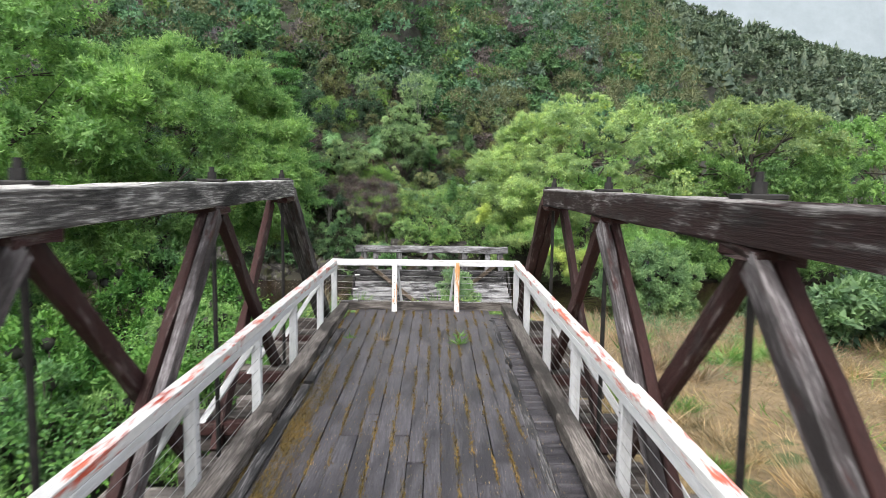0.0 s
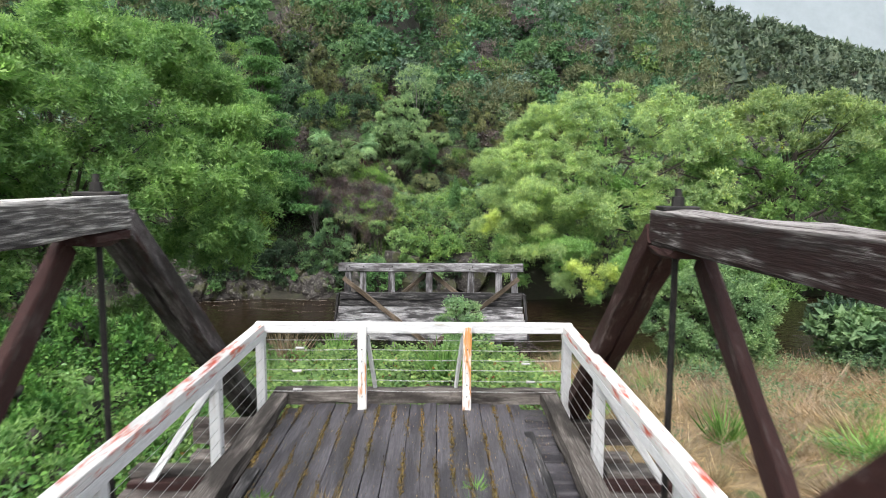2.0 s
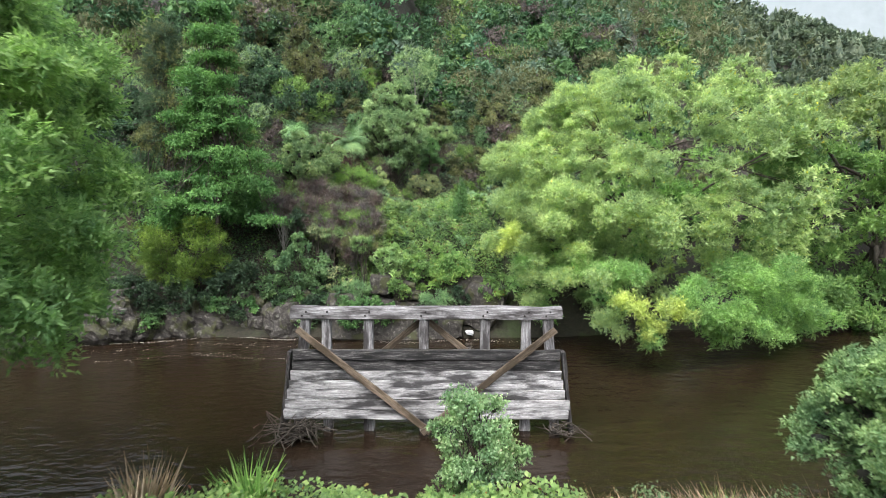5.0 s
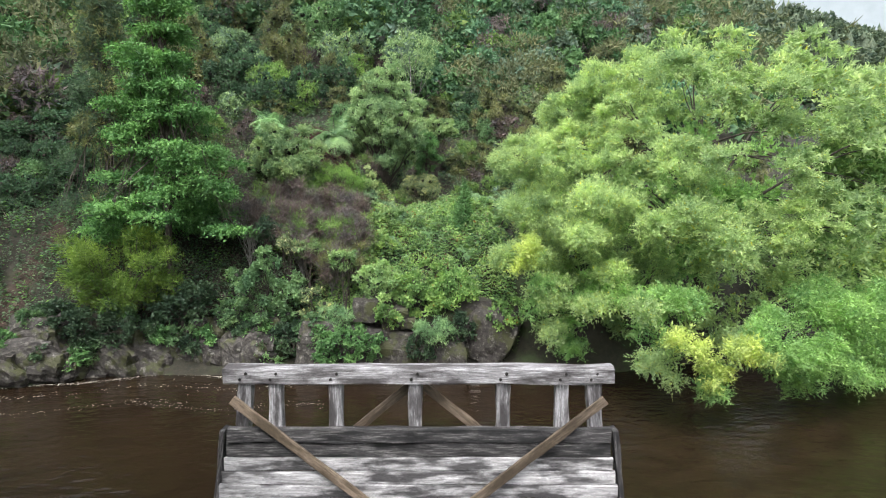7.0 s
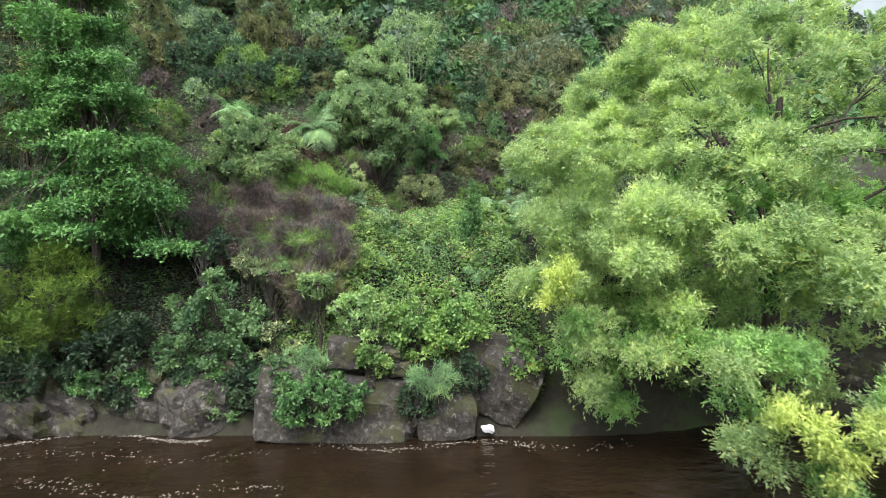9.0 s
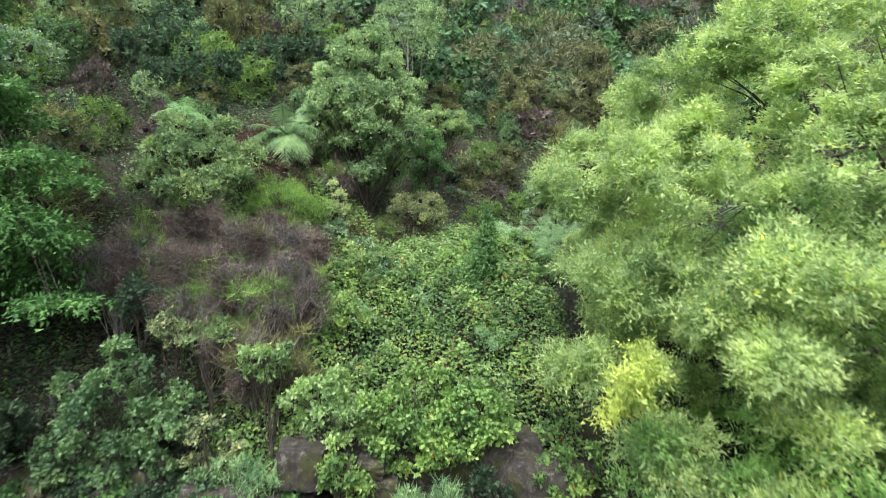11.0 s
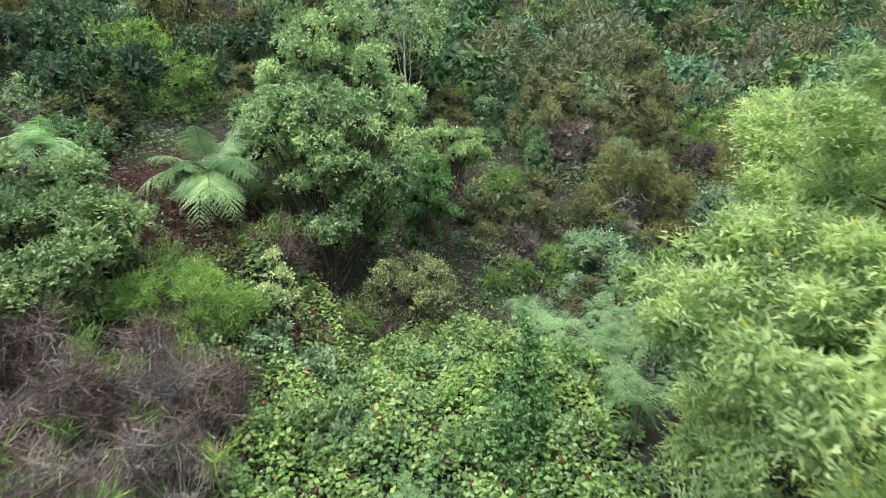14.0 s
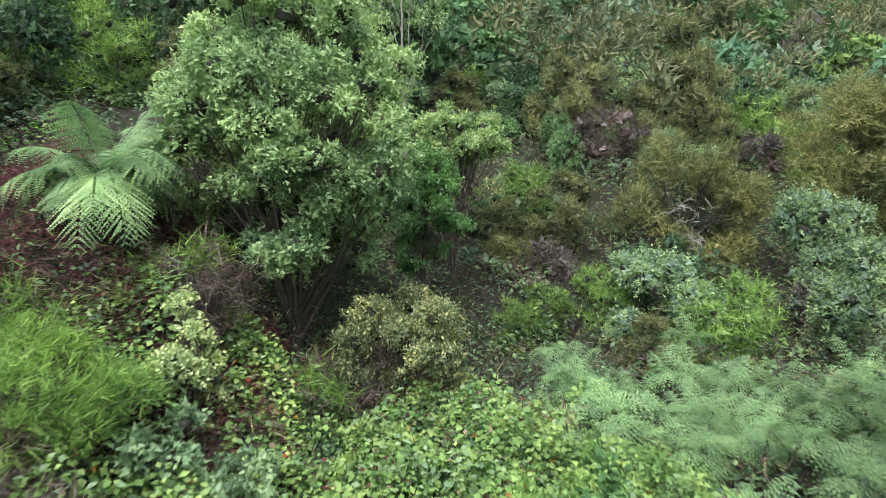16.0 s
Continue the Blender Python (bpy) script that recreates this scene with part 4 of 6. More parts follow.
rock("concrete_block", -2.13, 26.4, -1.5, (0.40, 0.36, 0.36), "square weathered concrete block above the bank", "concrete block", seed=2, rot=(0, 3, 4), rough=0.10, blocky=0.8, group="abutment blocks")
rock("concrete_block", -2.35, 26.5, -2.95, (1.9, 0.55, 0.9), "broad mossy concrete slab at the waterline", "concrete block", seed=3, rot=(-8, 5, 3), rough=0.17, blocky=0.62, group="abutment blocks")
rock("concrete_block", 0.47, 26.6, -3.15, (0.82, 0.5, 0.62), "cracked-off mossy concrete slab at the waterline", "concrete block", seed=4, rot=(-6, -4, -3), rough=0.15, blocky=0.68, group="abutment blocks")
rock("concrete_block", 1.95, 27.0, -2.5, (0.85, 0.6, 0.95), "leaning dark concrete slab", "concrete block", seed=5, rot=(0, 24, -8), rough=0.2, blocky=0.55, group="abutment blocks")
rock("concrete_block", -0.2, 27.3, -2.0, (2.2, 0.5, 0.8), "buried concrete abutment under brambles", "concrete block", seed=6, rot=(0, 2, 0), rough=0.08, blocky=0.85, group="abutment blocks")
for k, (x, z, w, h) in enumerate([(-1.45, -1.62, 0.26, 0.2), (-0.95, -1.58, 0.25, 0.17), (-1.3, -2.0, 0.3, 0.16), (-0.72, -1.95, 0.24, 0.18)]):
    rock("masonry_stone", x, 26.55, z, (w, 0.3, h), "dark mossy masonry stone in the abutment", "stone", seed=10 + k, rough=0.13, blocky=0.72, group="abutment stones")
rock("pale_boulder", -5.25, 27.5, -3.1, (0.42, 0.38, 0.5), "pale lichen-covered boulder at the waterline", "boulder", M_LICHEN, 20, rough=0.16, blocky=0.45)
rng = np.random.default_rng(44)
for k in range(30):
    x = -15 + 9.5 * k / 29 + rng.normal(0, 0.15)
    s = rng.uniform(0.55, 1.0)
    yb = 27.05 - 2.2 * float(smooth(-9, -16, x))
    rock("bank_rock", x, yb + rng.normal(0, 0.12) + 0.3 * (k % 2), -3.25 + 0.75 * (k % 2) + rng.normal(0, 0.15), (s * 0.9, 0.5, s * 0.8), "brown and grey rock in the river bank", "rock", seed=30 + k, rot=(rng.uniform(-15, 15), rng.uniform(-25, 25), rng.uniform(-20, 20)), rough=0.3, blocky=0.4, group="bank rocks")
for k in range(12):
    x = 3.2 + 12 * k / 11
    rock("bank_rock", x, 27.9 + 0.07 * x + rng.normal(0, 0.1), -3.2 + rng.normal(0, 0.15), (0.7, 0.5, 0.6), "dark wet rock under the willow", "rock", seed=70 + k, rot=(rng.uniform(-15, 15), rng.uniform(-25, 25), rng.uniform(-20, 20)), rough=0.3, blocky=0.4, group="bank rocks")
ob = new("caught_plastic", rock_mesh("caught_plastic", (0.15, 0.08, 0.075), M_PLASTIC, 91, 0.5, 0.3))
ob.matrix_basis = pose(1.5, 26.25, -3.45, 10, 20, 10)
tagged(ob, "crumpled white plastic caught at the waterline", "litter")

# foam flecks drifting along the far shore
rng = np.random.default_rng(47)
P = []
for x0, x1, y0, spread, n in ((-15, -5.5, 26.25, 0.12, 700), (-13, -3.8, 25.1, 0.3, 160), (-9, -3, 23.4, 0.25, 140), (-12, -7, 23.6, 0.3, 90), (-4.2, 2.5, 25.75, 0.15, 240), (1, 5, 25.9, 0.3, 100), (-2, 3, 18.6, 0.6, 120)):
    x = rng.uniform(x0, x1, n)
    y = y0 - 2.2 * smooth(-9, -16, x) + 0.25 * np.sin(x * 1.3) + rng.normal(0, spread, n) * rng.random(n)
    P.append(np.stack([x, y, np.full(n, WATER_Z + 0.006)], 1))
P = np.concatenate(P)
way = np.stack([rng.normal(1, 0.3, len(P)), rng.normal(0, 0.35, len(P)), np.zeros(len(P))], 1)
v, f = leaf_arrays(rng, P, way, 0.05, 0.018, fold=0, spread=0.0, face=np.tile(np.array([0, 0, 1.0]), (len(P), 1)))
v[:, 2] = WATER_Z + 0.006
tagged(crown("foam_flecks", [(v, f, M_FOAM)], None), "white foam flecks drifting on the brown water", "foam", kind="stuff")

# ---- trees and shrubs ----
def ellipsoid_puffs(rng, c, r, n, pr, zmin=None, shell=(0.6, 0.95)):
    """Puffs set through an ellipsoid, most of them near its skin, so that the outline is lobed."""
    out = []
    for d in sphere_points(rng, n * 3):
        if len(out) >= n:
            break
        k = rng.uniform(*shell)
        p = np.array(c) + d * k * np.array(r)
        if zmin is not None and p[2] < zmin:
            continue
        s = pr * rng.uniform(0.75, 1.25)
        out.append((*p, s, s, s * rng.uniform(0.75, 1.0)))
    return out


def tree(name, base, top, puffs, leaves, label, category, r0=0.25, bark=None, seed=1, group="", limbs=None, core=0, inner=None):
    rng = np.random.default_rng(seed)
    root = thing(name, *base, label, category, group)
    tubes("trunk", limb_paths(rng, (base[0], base[1], base[2] - 0.3), top, puffs[:limbs] if limbs else puffs, r0), bark or M_BARK, root, 6)
    sets = []
    for chosen, kw, m in leaves:
        v, f = puff_leaves(rng, chosen, **kw)
        sets.append((v, f, m))
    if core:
        sets.append((*puff_cores(rng, puffs, core), L_CORESHADE))
    if inner:
        sets.append((*puff_leaves(rng, [(*p[:3], *(0.8 * q for q in p[3:])) for p in puffs], 46, 0.13, 0.1, twig=3, droop=0, shell=0.55, twig_len=0.08, turn=0.7, tri=True), inner))
    crown("crown", sets, root)
    return root


def lobed(rng, c, r, lobes, lr, subs, sr, zmin=-99.0, k=(0.72, 0.92), flat=0.72, lift=0.35, gap=1.05, lean=(0, 0, 0)):
    """A crown of rounded lobes, set apart over an ellipsoid, each lobe a cluster of puffs on its outer side."""
    out, heads, ways = [], [], []
    for d in unit(sphere_points(rng, lobes * 12) + np.array(lean)):
        p = np.array(c) + d * rng.uniform(*k) * np.array(r)
        if len(heads) >= lobes:
            break
        if p[2] < zmin or any(np.linalg.norm(p - h) < gap * lr for h in heads):
            continue
        heads.append(p)
        ways.append(d)
    for p, d in zip(heads, ways):
        big = lr * rng.uniform(0.75, 1.25)
        for _ in range(subs):
            e = unit(sphere_points(rng, 1)[0] + d * 0.6 + np.array([0, 0, lift]))
            q = p + e * big * rng.uniform(0.5, 0.95) * np.array([1, 1, 0.35 + 0.55 * flat])
            s = sr * rng.uniform(0.7, 1.3)
            out.append((*q, s, s, s * flat))
    return heads, out


def lobe_at(rng, x, y, z, r, subs=8):
    return [(x + r * e[0], y + r * e[1], z + 0.8 * r * e[2], 0.42 * r, 0.42 * r, 0.34 * r) for e in sphere_points(rng, subs) * rng.uniform(0.4, 0.9, (subs, 1))]


W_KW = dict(per_area=260, length=0.10, width=0.03, twig=9, droop=0.25, up=0.2, shell=0.35, twig_len=0.27, turn=0.35, tri=True)
rng = np.random.default_rng(21)
# the big willow over the far water
heads, pf = lobed(rng, (9.9, 28.2, 2.4), (7.3, 5.7, 5.2), 225, 0.8, 10, 0.25, -2.2, k=(0.7, 0.98), gap=0.78, lean=(-0.25, -0.22, 0.15))
inner = ellipsoid_puffs(rng, (9.2, 28.0, 2.0), (6.4, 5.2, 5.0), 30, 0.8, zmin=-1.6, shell=(0.25, 0.55))
low, ends = [], [(3.6, 25.3, -0.9, 1.1), (4.9, 24.2, -0.4, 1.2), (6.5, 22.4, -0.8, 1.3), (8.9, 22.0, -1.4, 1.1), (9.9, 22.2, -1.6, 1.0), (3.1, 26.3, 0.2, 1.1), (3.6, 26.8, 1.8, 1.2), (4.8, 31.0, 4.2, 1.0), (5.0, 31.6, 2.9, 1.1), (4.7, 30.5, 1.7, 0.9), (5.5, 32.3, 5.0, 1.2), (5.0, 23.8, 1.6, 1.4), (7.5, 22.6, 1.5, 1.5), (11.5, 23.0, -0.5, 1.4), (13.2, 24.0, -1.4, 1.3), (6.3, 21.9, -2.0, 0.75), (7.5, 21.6, -2.5, 0.7), (10.6, 22.6, -2.4, 1.0), (12.2, 23.2, -2.5, 1.1), (14.4, 24.6, -2.3, 1.2), (4.2, 25.0, -2.2, 0.9)]
for x, y, z, r in ends:
    low += lobe_at(rng, x, y, z, r, 10)
spray = []
for x, y, z, r in [(3.0, 24.1, 0.75, 0.55), (2.8, 24.3, 0.25, 0.4), (6.6, 21.1, -1.3, 0.65), (7.9, 21.0, -1.5, 0.65), (7.2, 21.0, -2.1, 0.5)]:
    spray += lobe_at(rng, x, y, z, r, 9)
# low puffs take the darker leaf: greener growth, and shade put into the colour
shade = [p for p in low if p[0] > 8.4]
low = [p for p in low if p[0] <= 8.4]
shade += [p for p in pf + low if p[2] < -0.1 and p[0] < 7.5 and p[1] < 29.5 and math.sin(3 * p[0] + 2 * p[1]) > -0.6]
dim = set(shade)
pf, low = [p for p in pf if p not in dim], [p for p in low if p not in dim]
is_near = lambda p: p[0] < 7.5 and p[1] < 33 or p[0] < 11.5 and p[1] < 26.5
near = [p for p in pf + low if is_near(p)]
away = [p for p in pf + low if not is_near(p)]
tree("willow_tree", (9.5, 28.2, float(hill(9.5, 28.2))), (9.3, 28.0, 5.0), [(*h, 0.9, 0.9, 0.7) for h in heads] + [(x, y, z, r, r, r) for x, y, z, r in ends],
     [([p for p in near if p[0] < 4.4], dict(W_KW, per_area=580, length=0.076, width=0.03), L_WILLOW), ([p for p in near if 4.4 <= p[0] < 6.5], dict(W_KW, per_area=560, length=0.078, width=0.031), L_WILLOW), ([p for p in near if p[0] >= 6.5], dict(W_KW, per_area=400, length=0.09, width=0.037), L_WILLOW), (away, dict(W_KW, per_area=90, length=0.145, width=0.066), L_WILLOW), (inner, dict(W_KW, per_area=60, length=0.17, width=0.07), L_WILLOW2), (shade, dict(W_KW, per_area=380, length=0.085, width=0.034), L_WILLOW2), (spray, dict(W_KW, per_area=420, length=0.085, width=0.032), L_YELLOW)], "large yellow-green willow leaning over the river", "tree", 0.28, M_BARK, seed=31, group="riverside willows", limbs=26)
heads, pf = lobed(rng, (21.0, 30.5, 2.4), (6.8, 5.3, 5.7), 140, 1.0, 8, 0.42, -2.2, gap=0.82)
for k in range(13):
    pf += lobe_at(rng, 14.8 + 1.0 * k, 27.2 + 0.06 * k + rng.normal(0, 0.4), -2.4 + rng.normal(0, 0.4), 1.25, 9)
# top puffs get the lighter leaf, lower ones the darker: shade by colour
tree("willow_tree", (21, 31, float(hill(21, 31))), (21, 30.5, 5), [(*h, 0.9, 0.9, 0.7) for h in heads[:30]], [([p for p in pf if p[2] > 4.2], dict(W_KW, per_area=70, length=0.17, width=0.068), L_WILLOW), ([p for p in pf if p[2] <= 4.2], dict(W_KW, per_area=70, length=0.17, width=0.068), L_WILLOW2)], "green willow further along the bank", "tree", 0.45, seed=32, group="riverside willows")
heads, pf = lobed(rng, (33.0, 33.0, 2.2), (7, 5.0, 5.6), 70, 1.5, 6, 0.7, -2.2, gap=0.85)
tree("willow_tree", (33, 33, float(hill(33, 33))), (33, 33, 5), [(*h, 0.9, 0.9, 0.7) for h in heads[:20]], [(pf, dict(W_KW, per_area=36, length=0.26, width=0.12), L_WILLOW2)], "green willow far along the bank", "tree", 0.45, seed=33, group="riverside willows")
# willows on the near bank
heads, pf = lobed(rng, (-8.6, 8.2, 2.4), (4.9, 4.7, 4.4), 135, 0.75, 9, 0.28, 0.5, gap=0.75, lean=(0.2, -0.2, 0))
low, ends = [], [(-5.8, 9.5, 1.1, 0.8), (-5.5, 10.6, 1.5, 0.8), (-6.2, 7.4, 1.0, 0.8), (-5.9, 7.0, -0.7, 0.8), (-6.7, 7.2, -0.5, 0.9), (-7.4, 6.9, -1.1, 0.9), (-5.9, 6.8, -1.5, 0.7)]
for x, y, z, r in ends:
    low += lobe_at(rng, x, y, z, r, 9)
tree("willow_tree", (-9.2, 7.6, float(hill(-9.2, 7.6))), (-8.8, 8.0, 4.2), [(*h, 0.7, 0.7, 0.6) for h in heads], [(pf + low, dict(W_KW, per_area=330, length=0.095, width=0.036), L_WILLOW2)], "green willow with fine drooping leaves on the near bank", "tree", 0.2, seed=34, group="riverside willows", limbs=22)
heads, pf = lobed(rng, (-12.6, 3.2, 3.2), (5.6, 5.2, 5.4), 90, 1.0, 7, 0.44, -1.5, gap=0.9, lean=(0.2, -0.25, 0.1))
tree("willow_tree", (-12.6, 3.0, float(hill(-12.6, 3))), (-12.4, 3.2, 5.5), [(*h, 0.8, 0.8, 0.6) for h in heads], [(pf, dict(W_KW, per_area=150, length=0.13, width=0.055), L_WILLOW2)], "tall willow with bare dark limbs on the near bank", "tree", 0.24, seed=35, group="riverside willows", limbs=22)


def shrub(name, x, y, z0, puffs, leaves, label, category="shrub", seed=1, r0=0.05, bark=None, group="", top=None, core=0):
    base = (x, y, z0)
    c = np.mean([p[:3] for p in puffs], 0)
    return tree(name, base, top or (x, y, float(z0 + 0.6 * max(0.3, c[2] - z0))), puffs, leaves, label, category, r0, bark, seed, group, core=core)


def round_shrub(name, c, r, label, leaf, seed, n=14, pr=0.45, per=120, ln=0.12, wd=0.06, kw=None, z0=None, group="", r0=0.05, up=0.15, category="shrub"):
    """A rounded shrub: fine needles in soft puffs, or broader leaves in small lobes with dark cores painting the gaps
    between.
    """
    rg = np.random.default_rng(seed)
    z0 = float(hill(c[0], c[1])) if z0 is None else z0
    k = dict(per_area=per, length=ln, width=wd, twig=6, droop=0.0, shell=0.45, twig_len=0.12, up=up)
    k.update(kw or {})
    if wd < 0.2 * ln:
        k.update(tri=True, lay=0.0)
        pf = ellipsoid_puffs(rg, c, r, n, pr * min(r))
        return shrub(name, c[0], c[1], z0, pf, [(pf, k, leaf)], label, category, seed, r0, group=group)
    a = pr * min(r)
    heads, pf = lobed(rg, c, r, max(8, int(0.8 * n)), a * 0.9, 6, a * 0.56, k=(0.45, 0.98), flat=0.92, lift=0.12)
    k["per_area"] = per
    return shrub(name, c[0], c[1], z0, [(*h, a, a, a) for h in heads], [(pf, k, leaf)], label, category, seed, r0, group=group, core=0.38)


# near bank
round_shrub("round_bush", (7.6, 9.4, -0.95), (1.65, 1.4, 1.35), "large rounded grey-green bush in the dry grass", L_ROUND, 41, n=105, pr=0.28, per=420, ln=0.06, wd=0.036, kw=dict(tri=True))
round_shrub("young_bush", (1.0, 10.4, -1.48), (0.68, 0.62, 0.98), "young green bush with whitish leaf backs above brambles", L_YOUNG, 42, n=40, pr=0.33, per=520, ln=0.055, wd=0.034)
# far bank, from the water upwards
round_shrub("broadleaf_bush", (-5.6, 27.2, -1.0), (1.25, 0.9, 1.3), "blue-green broadleaf bush overhanging the rock bank", L_GREEN, 43, n=40, pr=0.30, per=240, ln=0.085, wd=0.055)
round_shrub("broadleaf_bush", (-2.7, 25.9, -2.5), (1.15, 0.6, 0.65), "bright green bush growing from the concrete blocks", L_BRIGHT, 44, n=34, pr=0.42, per=230, ln=0.08, wd=0.052, z0=-3.2)
round_shrub("feathery_bush", (-10.4, 26.9, -0.2), (2.0, 1.1, 1.6), "yellow-green feathery bush on the far bank", L_YGREEN, 45, n=40, pr=0.42, per=230, ln=0.15, wd=0.02, up=0.3, kw=dict(turn=1.0))
round_shrub("pale_bush", (-6.1, 32.4, 3.3), (1.75, 1.4, 1.75), "large rounded pale green bush on the slope", L_PALE, 46, n=75, pr=0.26, per=380, ln=0.07, wd=0.04, kw=dict(tri=True))
round_shrub("grey_leaved_tree", (-2.3, 36.6, 5.6), (1.9, 1.7, 2.5), "dense grey-green small-leaved tree on the slope", L_OLIVE, 47, n=130, pr=0.24, per=360, ln=0.06, wd=0.04, r0=0.12, category="tree", kw=dict(droop=0.25, up=0, tri=True))
def brush(c, r, seed, label, n=34, mix=(0.55, 0.25, 0.2), green=None):
    """Dead brushwood: brown and grey twigs with some green shoots through it."""
    rg = np.random.default_rng(seed)
    pf = ellipsoid_puffs(rg, c, r, int(1.5 * n), 0.30 * min(r), shell=(0.35, 1.1))
    n = len(pf)
    k = dict(per_area=330, length=0.26, width=0.011, twig=7, droop=0.0, shell=0.15, twig_len=0.28, up=0.25, turn=1.2, tri=True, lay=0.0)
    cut = np.cumsum((np.array(mix) * n).astype(int))
    sets = [(pf[:cut[0]], k, L_BROWN), (pf[cut[0]:cut[1]], k, L_GREYTWIG), (pf[cut[1]:], dict(k, width=0.014, per_area=260), green or L_BROOM)]
    return shrub("dead_brush", c[0], c[1], float(hill(c[0], c[1])), pf, [q for q in sets if q[0]], label, "shrub", seed, 0.035, M_PALEBARK)


brush((-5.2, 29.7, 0.9), (1.3, 0.9, 1.0), 48, "grey-brown dead brushwood on the slope")
brush((-3.9, 29.0, 0.7), (0.9, 0.8, 0.8), 248, "grey-brown dead brushwood with green shoots", mix=(0.4, 0.3, 0.3))
brush((-3.3, 31.0, 1.6), (1.0, 0.8, 0.75), 49, "pale grey dead brushwood on the slope", mix=(0.35, 0.5, 0.15))
brush((-3.0, 30.0, 1.2), (0.7, 0.6, 0.7), 249, "pale grey dead brushwood on the slope", mix=(0.3, 0.6, 0.1), n=22)
brush((-3.4, 28.0, 0.0), (1.1, 0.7, 0.8), 50, "brown twiggy brush with thin green shoots", mix=(0.45, 0.1, 0.45), green=L_KANUKA)
brush((-5.9, 34.0, 3.9), (0.8, 0.6, 0.45), 251, "dark brown dead brush beside the tree fern", mix=(0.7, 0.0, 0.3), n=20)
brush((-3.2, 34.9, 3.3), (0.7, 0.6, 0.6), 252, "dark brown dead brush below the tree fern", mix=(0.7, 0.1, 0.2), n=20)
brush((-5.0, 33.4, 3.1), (0.7, 0.5, 0.5), 253, "brown dead brush with green shoots", mix=(0.4, 0.1, 0.5), n=20)
brush((-2.1, 35.0, float(hill(-2.1, 35.0)) + 0.5), (0.8, 0.6, 0.6), 254, "brown dead brush with green shoots under the tree", mix=(0.4, 0.15, 0.45), n=20)
brush((-1.5, 36.0, float(hill(-1.5, 36.0)) + 0.6), (0.7, 0.6, 0.6), 255, "brown dead brush with green shoots under the tree", mix=(0.35, 0.15, 0.5), n=20, green=L_KANUKA)
for k, (x, y, z, r) in enumerate([(-4.5, 30.7, 1.75, 0.85), (-4.6, 28.7, 0.75, 0.8), (-5.7, 31.3, 2.2, 0.8), (-2.75, 28.7, 0.75, 0.65), (-3.9, 31.9, 2.0, 0.7), (-5.9, 29.9, 1.3, 0.8), (-6.7, 29.2, 1.4, 0.8)]):
    brush((x, y, z), (r * 1.1, r * 0.8, r * 0.85), 480 + k, "grey-brown twiggy brushwood on the slope", mix=((0.5, 0.4, 0.1), (0.35, 0.35, 0.3))[k % 2], n=30)
brush((-6.6, 30.9, 1.9), (0.9, 0.7, 0.7), 250, "brown brush in the shade of the bushes", mix=(0.6, 0.1, 0.3))
round_shrub("broom_bush", (-3.85, 32.6, 2.65), (1.2, 0.8, 0.65), "fine-twigged green broom bush", L_BROOM, 51, n=75, pr=0.30, per=520, ln=0.13, wd=0.009, up=0.35)
round_shrub("pale_bush", (-2.8, 33.8, 2.55), (0.32, 0.32, 0.85), "yellowish white flowering bush", L_CREAM, 52, n=28, pr=0.42, per=460, ln=0.052, wd=0.036)
round_shrub("white_leaved_bush", (-0.65, 36.2, 2.1), (1.0, 0.8, 0.8), "small bush with white-backed leaves", L_WHITE, 53, n=34, pr=0.36, per=520, ln=0.048, wd=0.030)
round_shrub("green_bush", (-0.45, 38.6, 4.0), (0.7, 0.6, 1.3), "narrow bright green bush", L_BRIGHT, 54, n=34, pr=0.42, per=380, ln=0.06, wd=0.038)
round_shrub("pale_bush", (0.05, 40.2, 5.3), (0.9, 0.8, 0.7), "pale grey-green bush behind the green one", L_PALE, 55, n=30, pr=0.4, per=380, ln=0.06, wd=0.036)
round_shrub("olive_bush", (5.5, 42.3, 3.5), (1.8, 1.4, 2.2), "olive-brown needle-leaved bush with pale lichen twigs", L_KANUKA, 56, n=50, pr=0.36, per=240, ln=0.15, wd=0.02, up=0.3, kw=dict(turn=1.0))
round_shrub("olive_bush", (10.2, 43.6, float(hill(10.2, 43.6)) + 2.0), (2.0, 1.5, 2.7), "tall olive-brown needle-leaved bush", L_KANUKA, 256, n=56, pr=0.40, per=200, ln=0.17, wd=0.022, up=0.4, kw=dict(turn=1.0))
round_shrub("white_leaved_bush", (1.6, 45.0, 3.8), (1.1, 0.9, 0.9), "small bush with white-backed leaves", L_WHITE, 57, n=26, pr=0.42, per=260, ln=0.07, wd=0.045)
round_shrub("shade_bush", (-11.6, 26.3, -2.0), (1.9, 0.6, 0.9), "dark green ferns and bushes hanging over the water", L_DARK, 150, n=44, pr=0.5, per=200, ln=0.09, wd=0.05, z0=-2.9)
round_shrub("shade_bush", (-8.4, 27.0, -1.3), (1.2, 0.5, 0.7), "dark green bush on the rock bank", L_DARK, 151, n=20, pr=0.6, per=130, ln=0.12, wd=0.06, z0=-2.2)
round_shrub("leafy_sprout", (-5.6, 26.9, -2.5), (0.5, 0.35, 0.5), "green leafy sprouts low on the rock bank", L_BRIGHT, 152, n=14, pr=0.6, per=160, ln=0.1, wd=0.06, z0=-3.0)
round_shrub("white_leaved_bush", (-3.9, 26.9, -1.6), (0.55, 0.4, 0.8), "straggly bush with white flower heads", L_WHITE, 153, n=16, pr=0.5, per=170, ln=0.08, wd=0.045)
